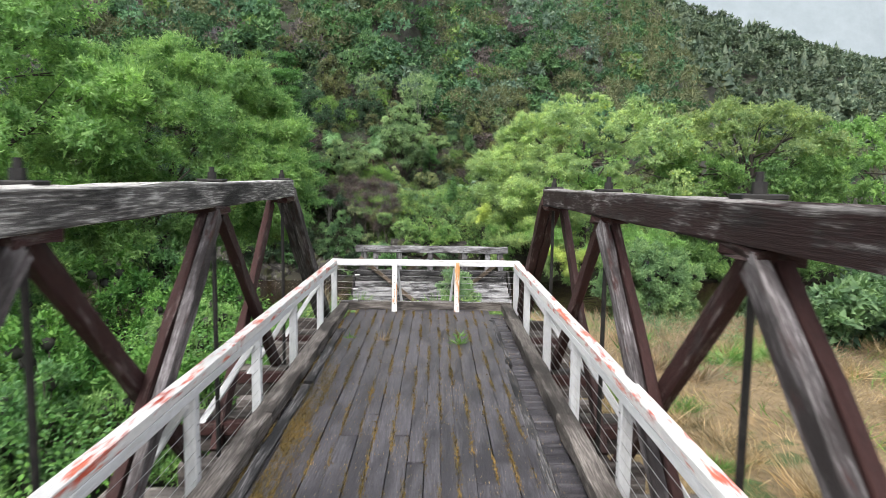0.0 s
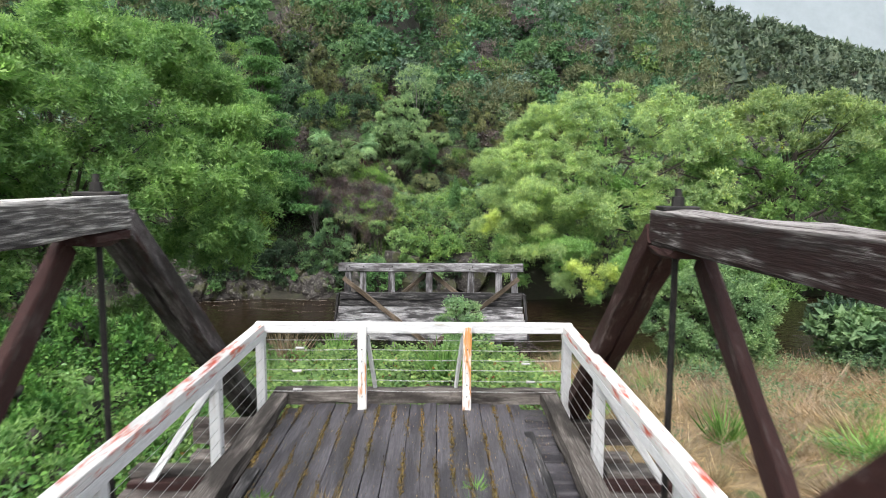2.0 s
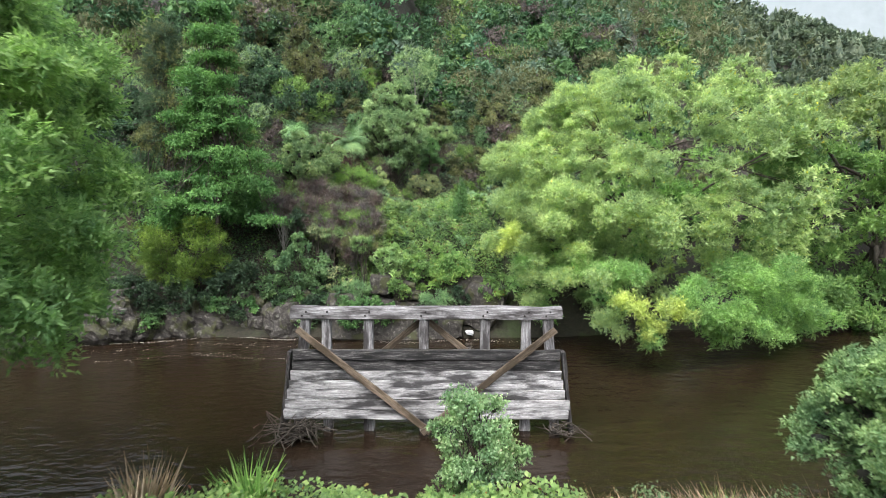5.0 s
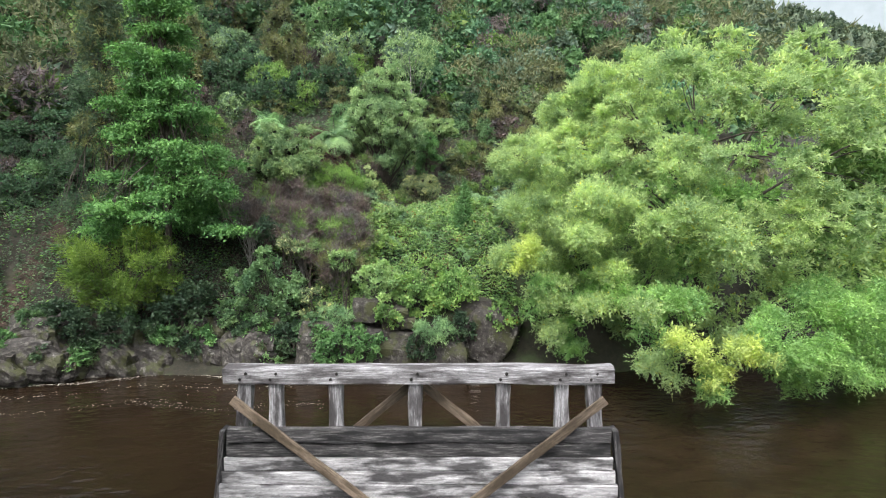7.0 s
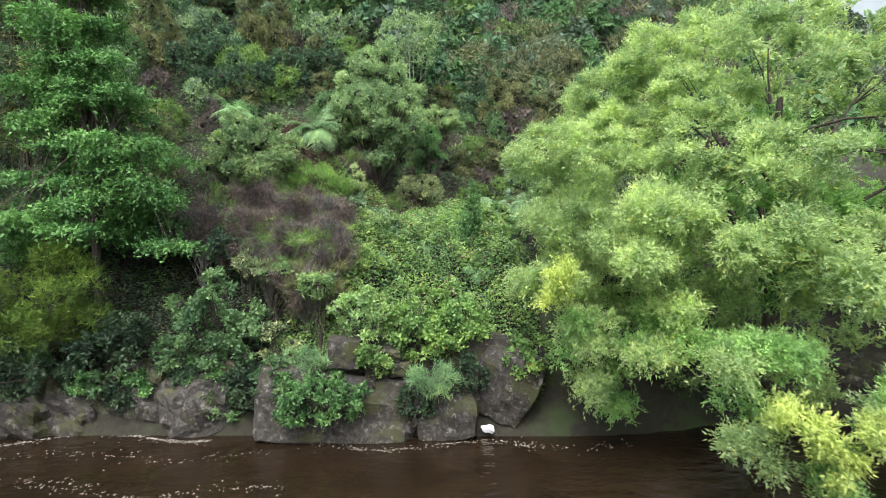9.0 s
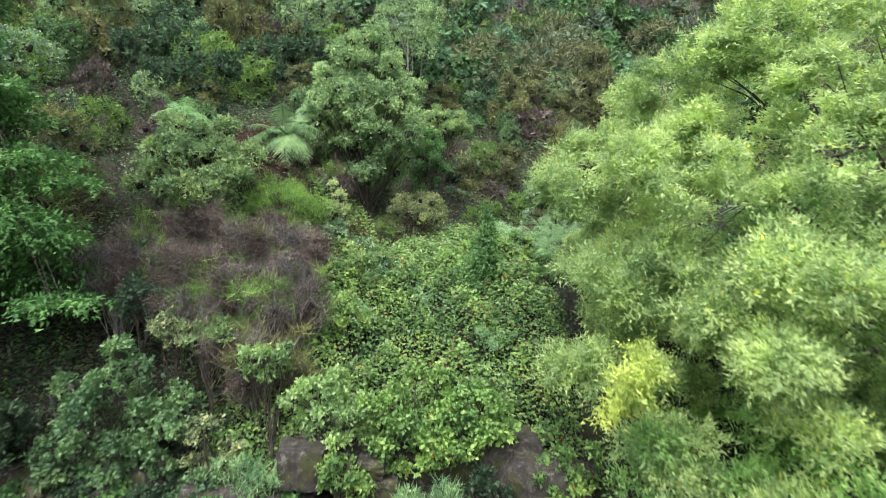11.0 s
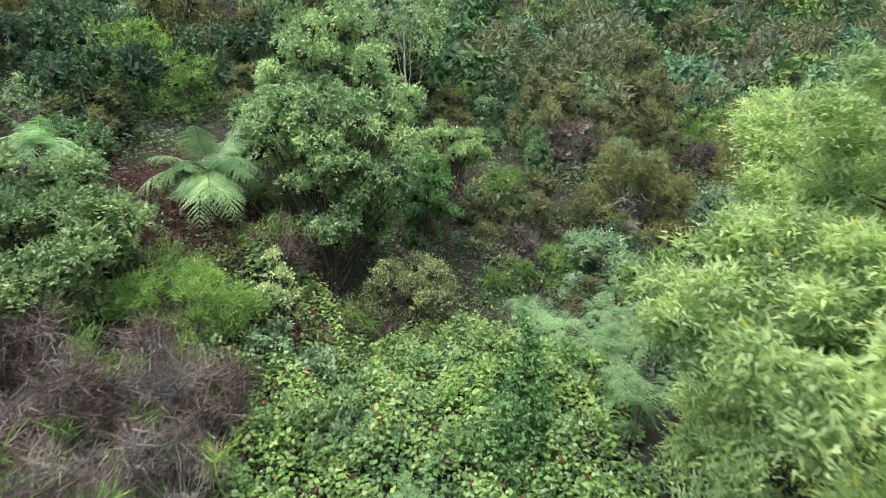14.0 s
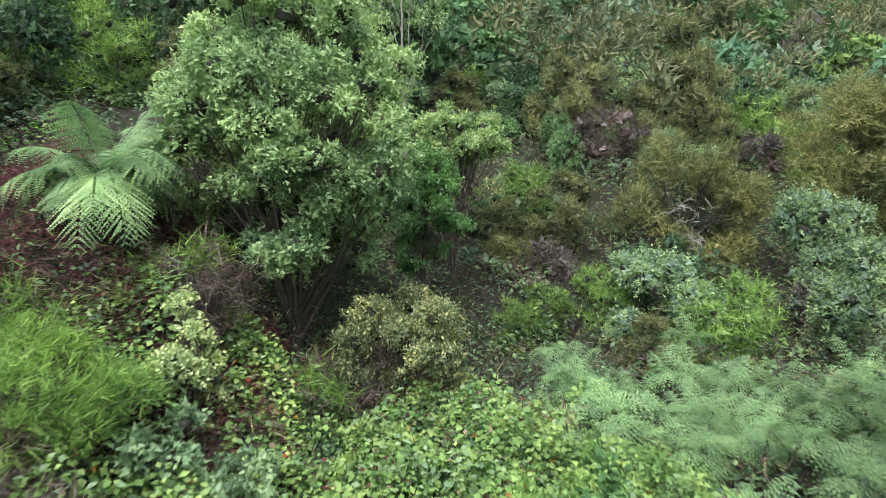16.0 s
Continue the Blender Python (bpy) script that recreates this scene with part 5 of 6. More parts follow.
round_shrub("yellowing_bush", (-1.75, 26.75, -0.65), (0.8, 0.45, 0.65), "yellow-green bush above the concrete blocks", L_LIME, 154, n=22, pr=0.5, per=240, ln=0.085, wd=0.05, z0=-1.4)
round_shrub("bramble_clump", (-0.2, 26.8, -0.85), (0.85, 0.45, 0.95), "brambles with red and yellow leaves hanging over the abutment", L_BRAMBLE, 155, n=26, pr=0.6, per=240, ln=0.085, wd=0.06, z0=-1.5)
round_shrub("bramble_clump", (0.75, 26.9, -0.9), (0.7, 0.45, 0.8), "green brambles hanging over the abutment", L_BRAMBLE, 156, n=20, pr=0.6, per=240, ln=0.085, wd=0.06, z0=-1.5)
round_shrub("feathery_bush", (0.15, 26.1, -2.15), (0.75, 0.35, 0.45), "blue-green feathery shrub between the concrete slabs", L_FERN, 157, n=18, pr=0.6, per=420, ln=0.13, wd=0.014, z0=-2.6)
round_shrub("feathery_bush", (-2.9, 26.3, -1.75), (0.7, 0.35, 0.45), "blue-green feathery shrub above the slab", L_FERN, 158, n=16, pr=0.6, per=420, ln=0.13, wd=0.014, z0=-2.2)
rg = np.random.default_rng(160)
for k in range(22):
    x = -15.5 + 10.5 * k / 21 + rg.normal(0, 0.2)
    yb = 26.75 - 2.2 * float(smooth(-9, -16, x))
    z = rg.uniform(-3.0, -1.7)
    r = rg.uniform(0.25, 0.6)
    round_shrub("bank_sprout", (x, yb - 0.15 + 0.25 * (z + 3.2), z), (r, 0.3, r * 0.85), ["dark green ferny plant hanging over the rocks", "bright green leafy sprout on the rocks", "green plant rooted between the rocks"][k % 3], [L_DARK, L_BRIGHT, L_GREEN][k % 3], 161 + k, n=9, pr=0.7, per=230, ln=0.09, wd=0.05, z0=z - 0.3, group="bank sprouts")
for k, (x, y, z, rx, rz, m, lab) in enumerate([(-1.35, 26.15, -1.75, 0.5, 0.45, L_BRAMBLE, "brambles hanging over the concrete blocks"), (0.95, 26.25, -2.1, 0.45, 0.5, L_DARK, "dark ferny plant between the slabs"), (2.5, 26.5, -1.7, 0.7, 0.6, L_BRAMBLE, "brambles hanging over the leaning slab"),
                                              (-3.8, 26.2, -2.3, 0.55, 0.6, L_GREEN, "green plants rooted beside the slab"), (-0.35, 26.1, -2.75, 0.4, 0.3, L_DARK, "dark ferny plant between the slabs"), (-4.6, 26.6, -2.5, 0.5, 0.6, L_DARK, "dark green bush beside the boulder")]):
    round_shrub("bank_sprout", (x, y, z), (rx, 0.32, rz), lab, m, 190 + k, n=14, pr=0.55, per=260, ln=0.08, wd=0.05, z0=z - 0.3, group="bank sprouts")
# conical young tree in the brambles
rg = np.random.default_rng(60)
pf = [(1.25 + rg.normal(0, 0.05), 31.0 + rg.normal(0, 0.05), 0.55 + 2.0 * t, 0.55 * (1 - t) + 0.1, 0.55 * (1 - t) + 0.1, 0.28) for t in np.linspace(0, 1, 9)]
shrub("young_tree", 1.25, 31.0, float(hill(1.25, 31)), pf, [(pf, dict(per_area=520, length=0.075, width=0.04, twig=6, droop=0, shell=0.4, twig_len=0.15, up=0.5), L_BRIGHT)], "narrow conical young green tree among brambles", "tree", 60)
# layered bright tree on the far bank
rg = np.random.default_rng(61)
pf = []
for t in np.linspace(0, 1, 15):
    zc, rr = 1.5 + 8.2 * t, 2.3 * (1 - t) ** 0.7 + 0.3
    for k in range(int(4 + 7 * (1 - t))):
        a = rg.uniform(0, 6.28)
        d = rr * rg.uniform(0.25, 1.0)
        pf.append((-9.3 + d * math.cos(a), 28.3 + d * math.sin(a) * 0.85, zc + rg.normal(0, 0.22) - 0.22 * d, *(rg.uniform(0.5, 0.68) + 0.1 * rr,) * 2, 0.19))
shrub("layered_tree", -9.3, 28.4, float(hill(-9.3, 28.4)), pf, [(pf, dict(per_area=330, length=0.10, width=0.055, twig=8, droop=0.35, shell=0.3, twig_len=0.38, upper=1.0, tri=True, lay=0.3), L_MAPLE)], "bright green tree with flat layered branches", "tree", 61, 0.13, top=(-9.3, 28.3, 9.5))


def fern_leaves(rng, x, y, z, length, n, lift, sag, pairs, small, wide):
    """Arching fronds round one crown: a drooping rib, paired leaflets along it and small paired tips along each leaflet."""
    out = []
    up = np.array([0, 0, 1.0])
    for k in range(n):
        a = 6.2832 * (k + rng.uniform(-0.3, 0.3)) / n
        ln, li, sg = length * rng.uniform(0.6, 1.15), lift * rng.uniform(0.2, 1.6), sag * rng.uniform(0.5, 1.3)
        w = np.array([math.cos(a), math.sin(a), 0.0])
        side = np.array([-w[1], w[0], 0.0])
        t = np.linspace(0.1, 1, pairs)
        rib = np.array([x, y, z]) + w * (ln * (t - 0.12 * t ** 3))[:, None] + up * (ln * (li * t - sg * t * t))[:, None]
        slope = unit(w * (1 - 0.36 * t ** 2)[:, None] + up * (li - 2 * sg * t)[:, None])
        span = length * wide * np.sin(np.pi * np.clip(0.1 + 0.88 * t, 0, 1)) ** 0.75
        for s in (-1, 1):
            way = unit(side * s + slope * 0.5 - up * 0.3 + rng.normal(0, 0.11, (pairs, 3)))
            u = np.linspace(0.06, 0.96, small)
            P = rib[:, None] + way[:, None] * (span[:, None] * u)[..., None] - up * (0.25 * span[:, None] * u * u)[..., None]
            sl = np.repeat(slope[:, None], small, 1)
            wy = np.repeat(way[:, None], small, 1)
            tip = (span[:, None] * 0.15 * (1.08 - u) + 0.006)[..., None]
            half = (span[:, None] * 0.36 / small + 0 * u)[..., None]
            for q in (-1, 1):
                end = P + (sl * q + wy * 0.5 - up * 0.15) * tip
                out.append(np.stack([P - wy * half, P + wy * half, end], 2).reshape(-1, 3))
    v = np.concatenate(out)
    return v, np.arange(len(v)).reshape(-1, 3)


def tree_fern(x, y, z, length, n, lift, sag, label, seed, wide=0.3, pairs=15, small=7, trunk=0.1):
    rg = np.random.default_rng(seed)
    z0 = float(hill(x, y))
    root = thing("tree_fern", x, y, z0, label, "fern", "ferns on the far bank")
    tubes("trunk", [[((x, y, z0 - 0.2), trunk), ((x + 0.03, y, (z0 + z) / 2), trunk * 0.85), ((x, y, z), trunk * 0.9)]], M_BARK, root, 6)
    sets = []
    for m, ln, lf in ((n, 1.0, 1.0), (n * 2 // 3, 0.8, 1.7)):
        sets.append((*fern_leaves(rg, x, y, z, length * ln, m, lift * lf, sag, pairs, small, wide), L_FERN))
    crown("fronds", [(v, f, L_TREEFERN if length > 1 else m) for v, f, m in sets], root)
    return root


tree_fern(-4.6, 35.4, 4.7, 1.35, 28, 0.62, 1.0, "tree fern with wide pale green drooping fronds", 71, 0.40, 25, 12)
tree_fern(-7.2, 34.4, 5.2, 1.2, 13, 0.5, 0.9, "tree fern with pale green fronds in the shade", 72, 0.32, 18, 9)
FERNS = [tree_fern(1.9 + 1.3 * k, 33.5 + 0.8 * k, float(hill(1.9 + 1.3 * k, 33.5 + 0.8 * k)) + 0.45, 0.62, 8, 0.6, 0.85, "low pale green fern on the bank", 80 + k, 0.34, 12, 5, 0.03) for k in range(4)]
rg = np.random.default_rng(79)
for k in range(108):
    x, y = (1.5 + 5.6 * rg.random(), 31.4 + 5.8 * rg.random()) if k < 92 else (-3.0 + 4.6 * rg.random(), 29.0 + 6.4 * rg.random())
    if k < 92 and x < 2.2 and y < 33:
        continue
    c = copy_thing(FERNS[k % 4], pose(x, y, float(hill(x, y)) + 0.5 * rg.random() * (k < 92) + 0.25 * (k >= 92), rg.uniform(-22, 22), rg.uniform(-22, 22), rg.uniform(0, 360)))
    f = rg.uniform(0.7, 1.15) if k < 92 else rg.uniform(0.5, 0.85)
    c.matrix_basis = c.matrix_basis @ Matrix.Diagonal((f, f, f, 1))

# ---- brambles, undergrowth and grass ----
def carpet(rng, n, area, height, length, width, lift=0.6):
    """Leaves over the ground in an area, through a layer whose height is given by a function of x, y."""
    x, y = rng.uniform(area[0], area[1], n), rng.uniform(area[2], area[3], n)
    g = hill(x, y)
    h = height(x, y)
    z = g + h * (1 - rng.random(n) ** 2.2 * 0.6) + rng.normal(0, 0.07, n)
    keep = h > 0.12
    p = np.stack([x, y, z], 1)[keep]
    w = rng.normal(0, 1, p.shape) * (1, 1, 0.35) + np.array([0, -0.3, lift * 0.5])
    return leaf_arrays(rng, p, w, length, width, fold=0.15, face=np.tile(np.array([0, -0.35, 1.0]), (len(p), 1)))


def lumps(x, y, s=1.0):
    return 0.5 + 0.3 * np.sin(1.7 * x / s + 1.3 * np.sin(1.1 * y / s)) + 0.25 * np.sin(2.3 * y / s + 0.9 * x / s) + 0.12 * np.sin(5.1 * x / s + 4.3 * y / s)


def cushions(x, y, s):
    """Rounded mounds with creases between them."""
    u, v = x / s + 0.7 * np.sin(1.3 * y / s + 1) + 0.3 * np.sin(3.1 * x / s), y / s + 0.7 * np.sin(1.7 * x / s + 2)
    return np.sqrt(np.abs(np.sin(u) * np.sin(v)))


rng = np.random.default_rng(90)
near_b = lambda x, y: (0.15 + 0.5 * cushions(x, y, 0.5) + 0.3 * lumps(x, y)) * smooth(3.6, 2.2, x + 0.4 * np.sin(y)) * smooth(11.3, 9.9, y) * smooth(0.3, 1.2, y)
spot = lambda x, y, a, b: (lumps(x + a, y + b, 0.55) > 0.5)
box = (-5, 3.6, 0.3, 11.3)
sets = [(*carpet(rng, 42000, box, near_b, 0.085, 0.062), L_BRAMBLE), (*carpet(rng, 22000, box, lambda x, y: 1.04 * near_b(x, y) * spot(x, y, 3, 1), 0.085, 0.062), L_BRAMBLEY),
        (*carpet(rng, 9000, box, lambda x, y: 0.8 * near_b(x, y), 0.07, 0.05), L_DARK)]
tagged(crown("bramble_thicket", sets, None), "green and yellowing brambles below the bridge end", "brambles", kind="stuff")
far_b = lambda x, y: (0.08 + 0.62 * cushions(x, y, 0.42) + 0.45 * lumps(x, y, 1.1)) * smooth(-4.8, -3.2, x) * smooth(3.4, 2.2, x) * smooth(26.6, 27.4, y) * smooth(37, 35, y)
box = (-4.8, 3.4, 26.6, 37)
sets = [(*carpet(rng, 56000, box, far_b, 0.08, 0.06), L_BRAMBLE), (*carpet(rng, 32000, box, lambda x, y: 1.08 * far_b(x, y) * spot(x, y, 1, 2), 0.072, 0.055), L_BRAMBLEY),
        (*carpet(rng, 14000, box, lambda x, y: 1.1 * far_b(x, y) * spot(x, y, 5, 4), 0.085, 0.05), L_BLUEGREEN), (*carpet(rng, 5000, box, lambda x, y: 0.9 * far_b(x, y) * spot(x, y, 2, 7), 0.07, 0.05), L_RUST),
        (*carpet(rng, 12000, box, lambda x, y: 0.9 * far_b(x, y) * spot(x, y, 3, 5), 0.07, 0.045), L_REDDEAD), (*carpet(rng, 30000, box, lambda x, y: 0.85 * far_b(x, y), 0.08, 0.058), L_GREEN)]
tagged(crown("bramble_bank", sets, None), "green, yellow and red brambles over the far bank", "brambles", kind="stuff")
for k, (x, y, z, r, m) in enumerate([(-5.9, 28.9, 0.9, 0.45, L_DARK), (-4.3, 28.2, 0.4, 0.35, L_LIME), (-2.9, 27.6, 0.1, 0.4, L_LIME), (-6.3, 30.0, 1.6, 0.4, L_DARK), (-4.9, 28.1, 0.5, 0.3, L_WHITE)]):
    round_shrub("leafy_sprout", (x, y - 0.25, z), (r * 1.15, r, r), "green leafy shoots through the dead brushwood", m, 460 + k, n=12, pr=0.5, per=260, ln=0.075, wd=0.045, kw=dict(tri=True), group="shoots in the brushwood")
rg = np.random.default_rng(430)
for k in range(16):
    x, y = -2.8 + 5.2 * rg.random(), 27.8 + 6.4 * rg.random()
    r = rg.uniform(0.35, 0.7)
    m, lab = [(L_BRAMBLE, "mound of green brambles"), (L_LIME, "yellow-green leafy mound in the brambles"), (L_BLUEGREEN, "pale blue-green leafy mound in the brambles"), (L_BRAMBLEY, "mound of yellowing brambles")][k % 4]
    round_shrub("bramble_mound", (x, y, float(hill(x, y)) + 0.35 + 0.3 * r), (r * 1.2, r, r * 0.75), lab, m, 431 + k, n=16, pr=0.42, per=300, ln=0.068, wd=0.045, kw=dict(tri=True), group="bramble mounds")
# cover along the top of the rock bank
bare = lambda x, y: 1 - 0.6 * smooth(0.7, 0.3, np.abs(x + 13.95 + 0.3 * np.sin(2.1 * y))) * smooth(33, 31, y)
cov2 = lambda x, y: bare(x, y) * (0.25 + 0.5 * lumps(x, y, 0.9)) * smooth(-3.0, -4.0, x) * smooth(26.4, 27.2, y + 2.2 * smooth(-9, -16, x)) * smooth(33, 31, y)
box = (-20, -3, 24.5, 33)
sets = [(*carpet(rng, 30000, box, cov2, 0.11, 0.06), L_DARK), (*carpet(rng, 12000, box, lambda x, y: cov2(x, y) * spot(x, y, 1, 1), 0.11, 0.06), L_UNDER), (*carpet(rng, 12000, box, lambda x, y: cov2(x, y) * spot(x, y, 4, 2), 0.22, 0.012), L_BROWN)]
tagged(crown("bank_cover", sets, None), "dark ferns and litter along the top of the rock bank", "undergrowth", kind="stuff")
# leafy undergrowth on the near bank beside the bridge
und = lambda x, y: (0.8 + 0.9 * lumps(x, y, 1.6)) * smooth(-2.7, -3.6, x) * smooth(7.0, 2.5, y) * smooth(-11, -8.5 + 0.8 * np.sin(y), x) * smooth(-15, -12, y)
v1 = carpet(rng, 44000, (-11, -2.7, -15, 9.5), und, 0.075, 0.042)
v2 = carpet(rng, 14000, (-11, -2.7, -15, 9.5), lambda x, y: und(x, y) * spot(x, y, 2, 3), 0.075, 0.045)
tagged(crown("undergrowth", [(*v1, L_UNDER), (*v2, L_BRIGHT)], None), "dense bright green leafy undergrowth", "undergrowth", kind="stuff")


LEAFY = []
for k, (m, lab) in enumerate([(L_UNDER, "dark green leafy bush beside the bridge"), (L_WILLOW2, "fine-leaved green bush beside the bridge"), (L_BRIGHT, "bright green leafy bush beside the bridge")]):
    LEAFY.append(round_shrub("leafy_bush", (-4.2 - 1.6 * k, -3.0 - 2.5 * k, -0.9), (1.0, 1.0, 0.95), lab, m, 400 + k, n=22, pr=0.34, per=170, ln=0.095, wd=0.05 if k != 1 else 0.03, kw=dict(tri=True), z0=-1.9, group="bushes beside the bridge"))
rg = np.random.default_rng(405)
for k in range(30):
    x, y = -3.5 - 5.5 * rg.random(), -13 + 18.5 * (k + rg.random()) / 30
    f = rg.uniform(0.65, 1.25)
    c = copy_thing(LEAFY[[0, 1, 0, 2, 1][k % 5]], pose(x - 0.35 * f, y, float(hill(x, y)) + rg.uniform(0.0, 0.3), 0, 0, rg.uniform(0, 360)))
    c.matrix_basis = c.matrix_basis @ Matrix.Diagonal((f, f, f * rg.uniform(0.8, 1.2), 1))


def grass(rng, n, area, height, spread, width, mask):
    x, y = rng.uniform(area[0], area[1], n), rng.uniform(area[2], area[3], n)
    k = rng.random(n) < mask(x, y)
    x, y = x[k], y[k]
    p = np.stack([x, y, hill(x, y) - 0.03], 1)
    turn = 6.28 * lumps(x, y, 3.1) + rng.normal(0, 0.7, len(x))
    lean = np.stack([np.sin(turn), np.cos(turn)], 1) * spread
    w = np.concatenate([lean + rng.normal(0, spread * 0.6, (len(x), 2)), np.full((len(x), 1), 0.7)], 1)
    return leaf_arrays(rng, p, w, height, width, spread=0.1)


dry = lambda x, y: smooth(2.4, 3.4, x) * smooth(11.6, 10.2, y) * (0.35 + 0.65 * (lumps(x, y, 2.2) > 0.32))
a = grass(rng, 60000, (2.4, 16, -14, 11.6), 0.3, 0.8, 0.010, dry)
b = grass(rng, 16000, (2.4, 16, -14, 11.6), 0.4, 0.5, 0.014, lambda x, y: dry(x, y) * (lumps(x, y, 1.4) > 0.75))
tagged(crown("dry_grass", [(*a, L_STRAW), (*b, L_GRASS)], None), "flattened straw-coloured dry grass with green patches", "grass", kind="stuff")
rust = grass(rng, 26000, (2.6, 13, 1.5, 11.6), 0.7, 0.9, 0.010, lambda x, y: smooth(1.5, 5.0, y) * (lumps(x, y, 1.2) > 0.38))
tagged(crown("rusty_bracken", [(*rust, L_RUST)], None), "rust-brown dry ferns along the near bank", "bracken", kind="stuff")
wd = lambda x, y: (0.25 + 0.5 * lumps(x, y, 0.8)) * smooth(2.8, 3.6, x) * smooth(11.4, 10.4, y) * smooth(1.0, 4.5, y + 1.5 * np.sin(x)) * (lumps(x, y, 1.3) > 0.42)
a = carpet(rng, 44000, (2.8, 13, 1.0, 11.4), lambda x, y: wd(x, y) * (spot(x, y, 2, 6)), 0.075, 0.03)
tagged(crown("bank_weeds", [(*a, L_GREEN)], None), "low green weeds among the dry grass", "weeds", kind="stuff")
CLUMPS = [tuft("grass_clump", 4.2 + 2.1 * k, 1.5 + 1.3 * k, float(hill(4.2 + 2.1 * k, 1.5 + 1.3 * k)), 260, 0.5, 0.42, m, lab, "grass", 420 + k, "grass clumps", 0.009) for k, (m, lab) in enumerate([(L_STRAW, "tangled clump of straw-coloured dry grass"), (L_RUST, "tangled clump of rust-brown dry grass"), (L_GRASS, "clump of green grass in the dry field")])]
rg = np.random.default_rng(425)
for k in range(180):
    x, y = 2.9 + 11 * rg.random() ** 1.3, -12 + 22.5 * rg.random()
    f = rg.uniform(0.6, 1.5)
    c = copy_thing(CLUMPS[[0, 0, 1, 0, 2][k % 5]], pose(x, y, float(hill(x, y)) - 0.02, rg.uniform(-20, 20), rg.uniform(-20, 20), rg.uniform(0, 360)))
    c.matrix_basis = c.matrix_basis @ Matrix.Diagonal((f * 1.2, f * 1.2, f * 0.8, 1))
for k, (x, y, h, m, lab) in enumerate([(-3.2, 7.6, 0.9, L_RUST, "arching rusty dry fern clump"), (-2.4, 9.6, 0.8, L_GRASS, "tall green reed clump"), (0.35, 6.0, 0.9, L_GRASS, "tall green reed clump"), (-3.9, 9.4, 0.8, L_RUST, "arching rusty dry fern clump"), (5.2, 3.2, 0.7, L_GRASS, "flax clump with yellowing blades"), (3.9, -0.6, 0.6, L_GRASS, "flax clump with yellowing blades")]):
    tuft("reed_clump", x, y, float(hill(x, y)) + (0.35 if x < 3 else 0), 130, h, 0.3, m, lab, "reeds", 100 + k, "reed clumps")

# ---- hillside scrub ----
rng = np.random.default_rng(120)
KINDS = []


def archetype(name, label, leaf, r, kw, seed, n=22, bark=None, category="shrub", inner=None):
    rg = np.random.default_rng(seed)
    pf = ellipsoid_puffs(rg, (0, 0, r[2] * 0.95), r, n, 0.36 * min(r))
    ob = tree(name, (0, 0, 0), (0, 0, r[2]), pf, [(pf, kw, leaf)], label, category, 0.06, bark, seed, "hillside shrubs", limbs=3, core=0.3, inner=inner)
    KINDS.append(ob)
    return ob


S = dict(twig=6, shell=0.5, droop=0.0, tri=True, turn=0.7, twig_len=0.2)
N = dict(S, lay=0.1, turn=0.9)
archetype("hillside_bush", "green bush on the hillside", L_GREEN, (1.1, 1.1, 1.2), dict(S, per_area=100, length=0.086, width=0.068), 131, 24, inner=L_F1)
archetype("hillside_bush", "grey-green bush on the hillside", L_OLIVE, (1.2, 1.2, 1.4), dict(S, per_area=170, length=0.061, width=0.044), 132, 24, inner=L_F2)
archetype("hillside_bush", "dark green bush on the hillside", L_DARK, (1.2, 1.2, 1.3), dict(S, per_area=100, length=0.086, width=0.068), 133, 24, inner=L_F3)
archetype("hillside_bush", "fine green broom on the hillside", L_BROOM, (1.0, 1.0, 1.0), dict(N, per_area=120, length=0.202, width=0.018, up=0.7), 134, inner=L_F5)
archetype("hillside_bush", "bare brown brush on the hillside", L_BROWN, (1.0, 1.0, 0.9), dict(N, per_area=132, length=0.230, width=0.012, up=0.4, turn=1.1), 135, inner=L_F4)
archetype("hillside_bush", "pale bush on the hillside", L_PALE, (1.0, 1.0, 1.1), dict(S, per_area=170, length=0.061, width=0.044), 136, 24, inner=L_F2)
archetype("hillside_bush", "olive-brown bush on the hillside", L_KANUKA, (1.1, 1.1, 1.5), dict(N, per_area=124, length=0.173, width=0.022, up=0.5), 137, inner=L_F9)
TAKEN = [(-6.1, 32.4, 2.0), (-2.3, 36.6, 2.2), (-4.5, 35.4, 1.5), (5.5, 42.3, 2.2), (10.2, 43.6, 1.8), (-9.5, 28.3, 2.6), (-5.6, 27.2, 1.3), (-10.4, 26.9, 2.0), (9.2, 28, 6.0), (-0.6, 36.3, 1.1), (-0.4, 38.6, 0.9), (0, 40.2, 1.0), (1.6, 45, 1.2), (-4.9, 29.5, 1.4), (-3.3, 31.0, 1.2), (-3.4, 28.2, 1.2), (-12.0, 29.6, 1.8), (-13.9, 26.5, 0.9), (-14.0, 28.0, 0.9), (-14.1, 29.5, 0.9), (-1.6, 46.3, 0.7), (-7.2, 34.4, 1.0)]
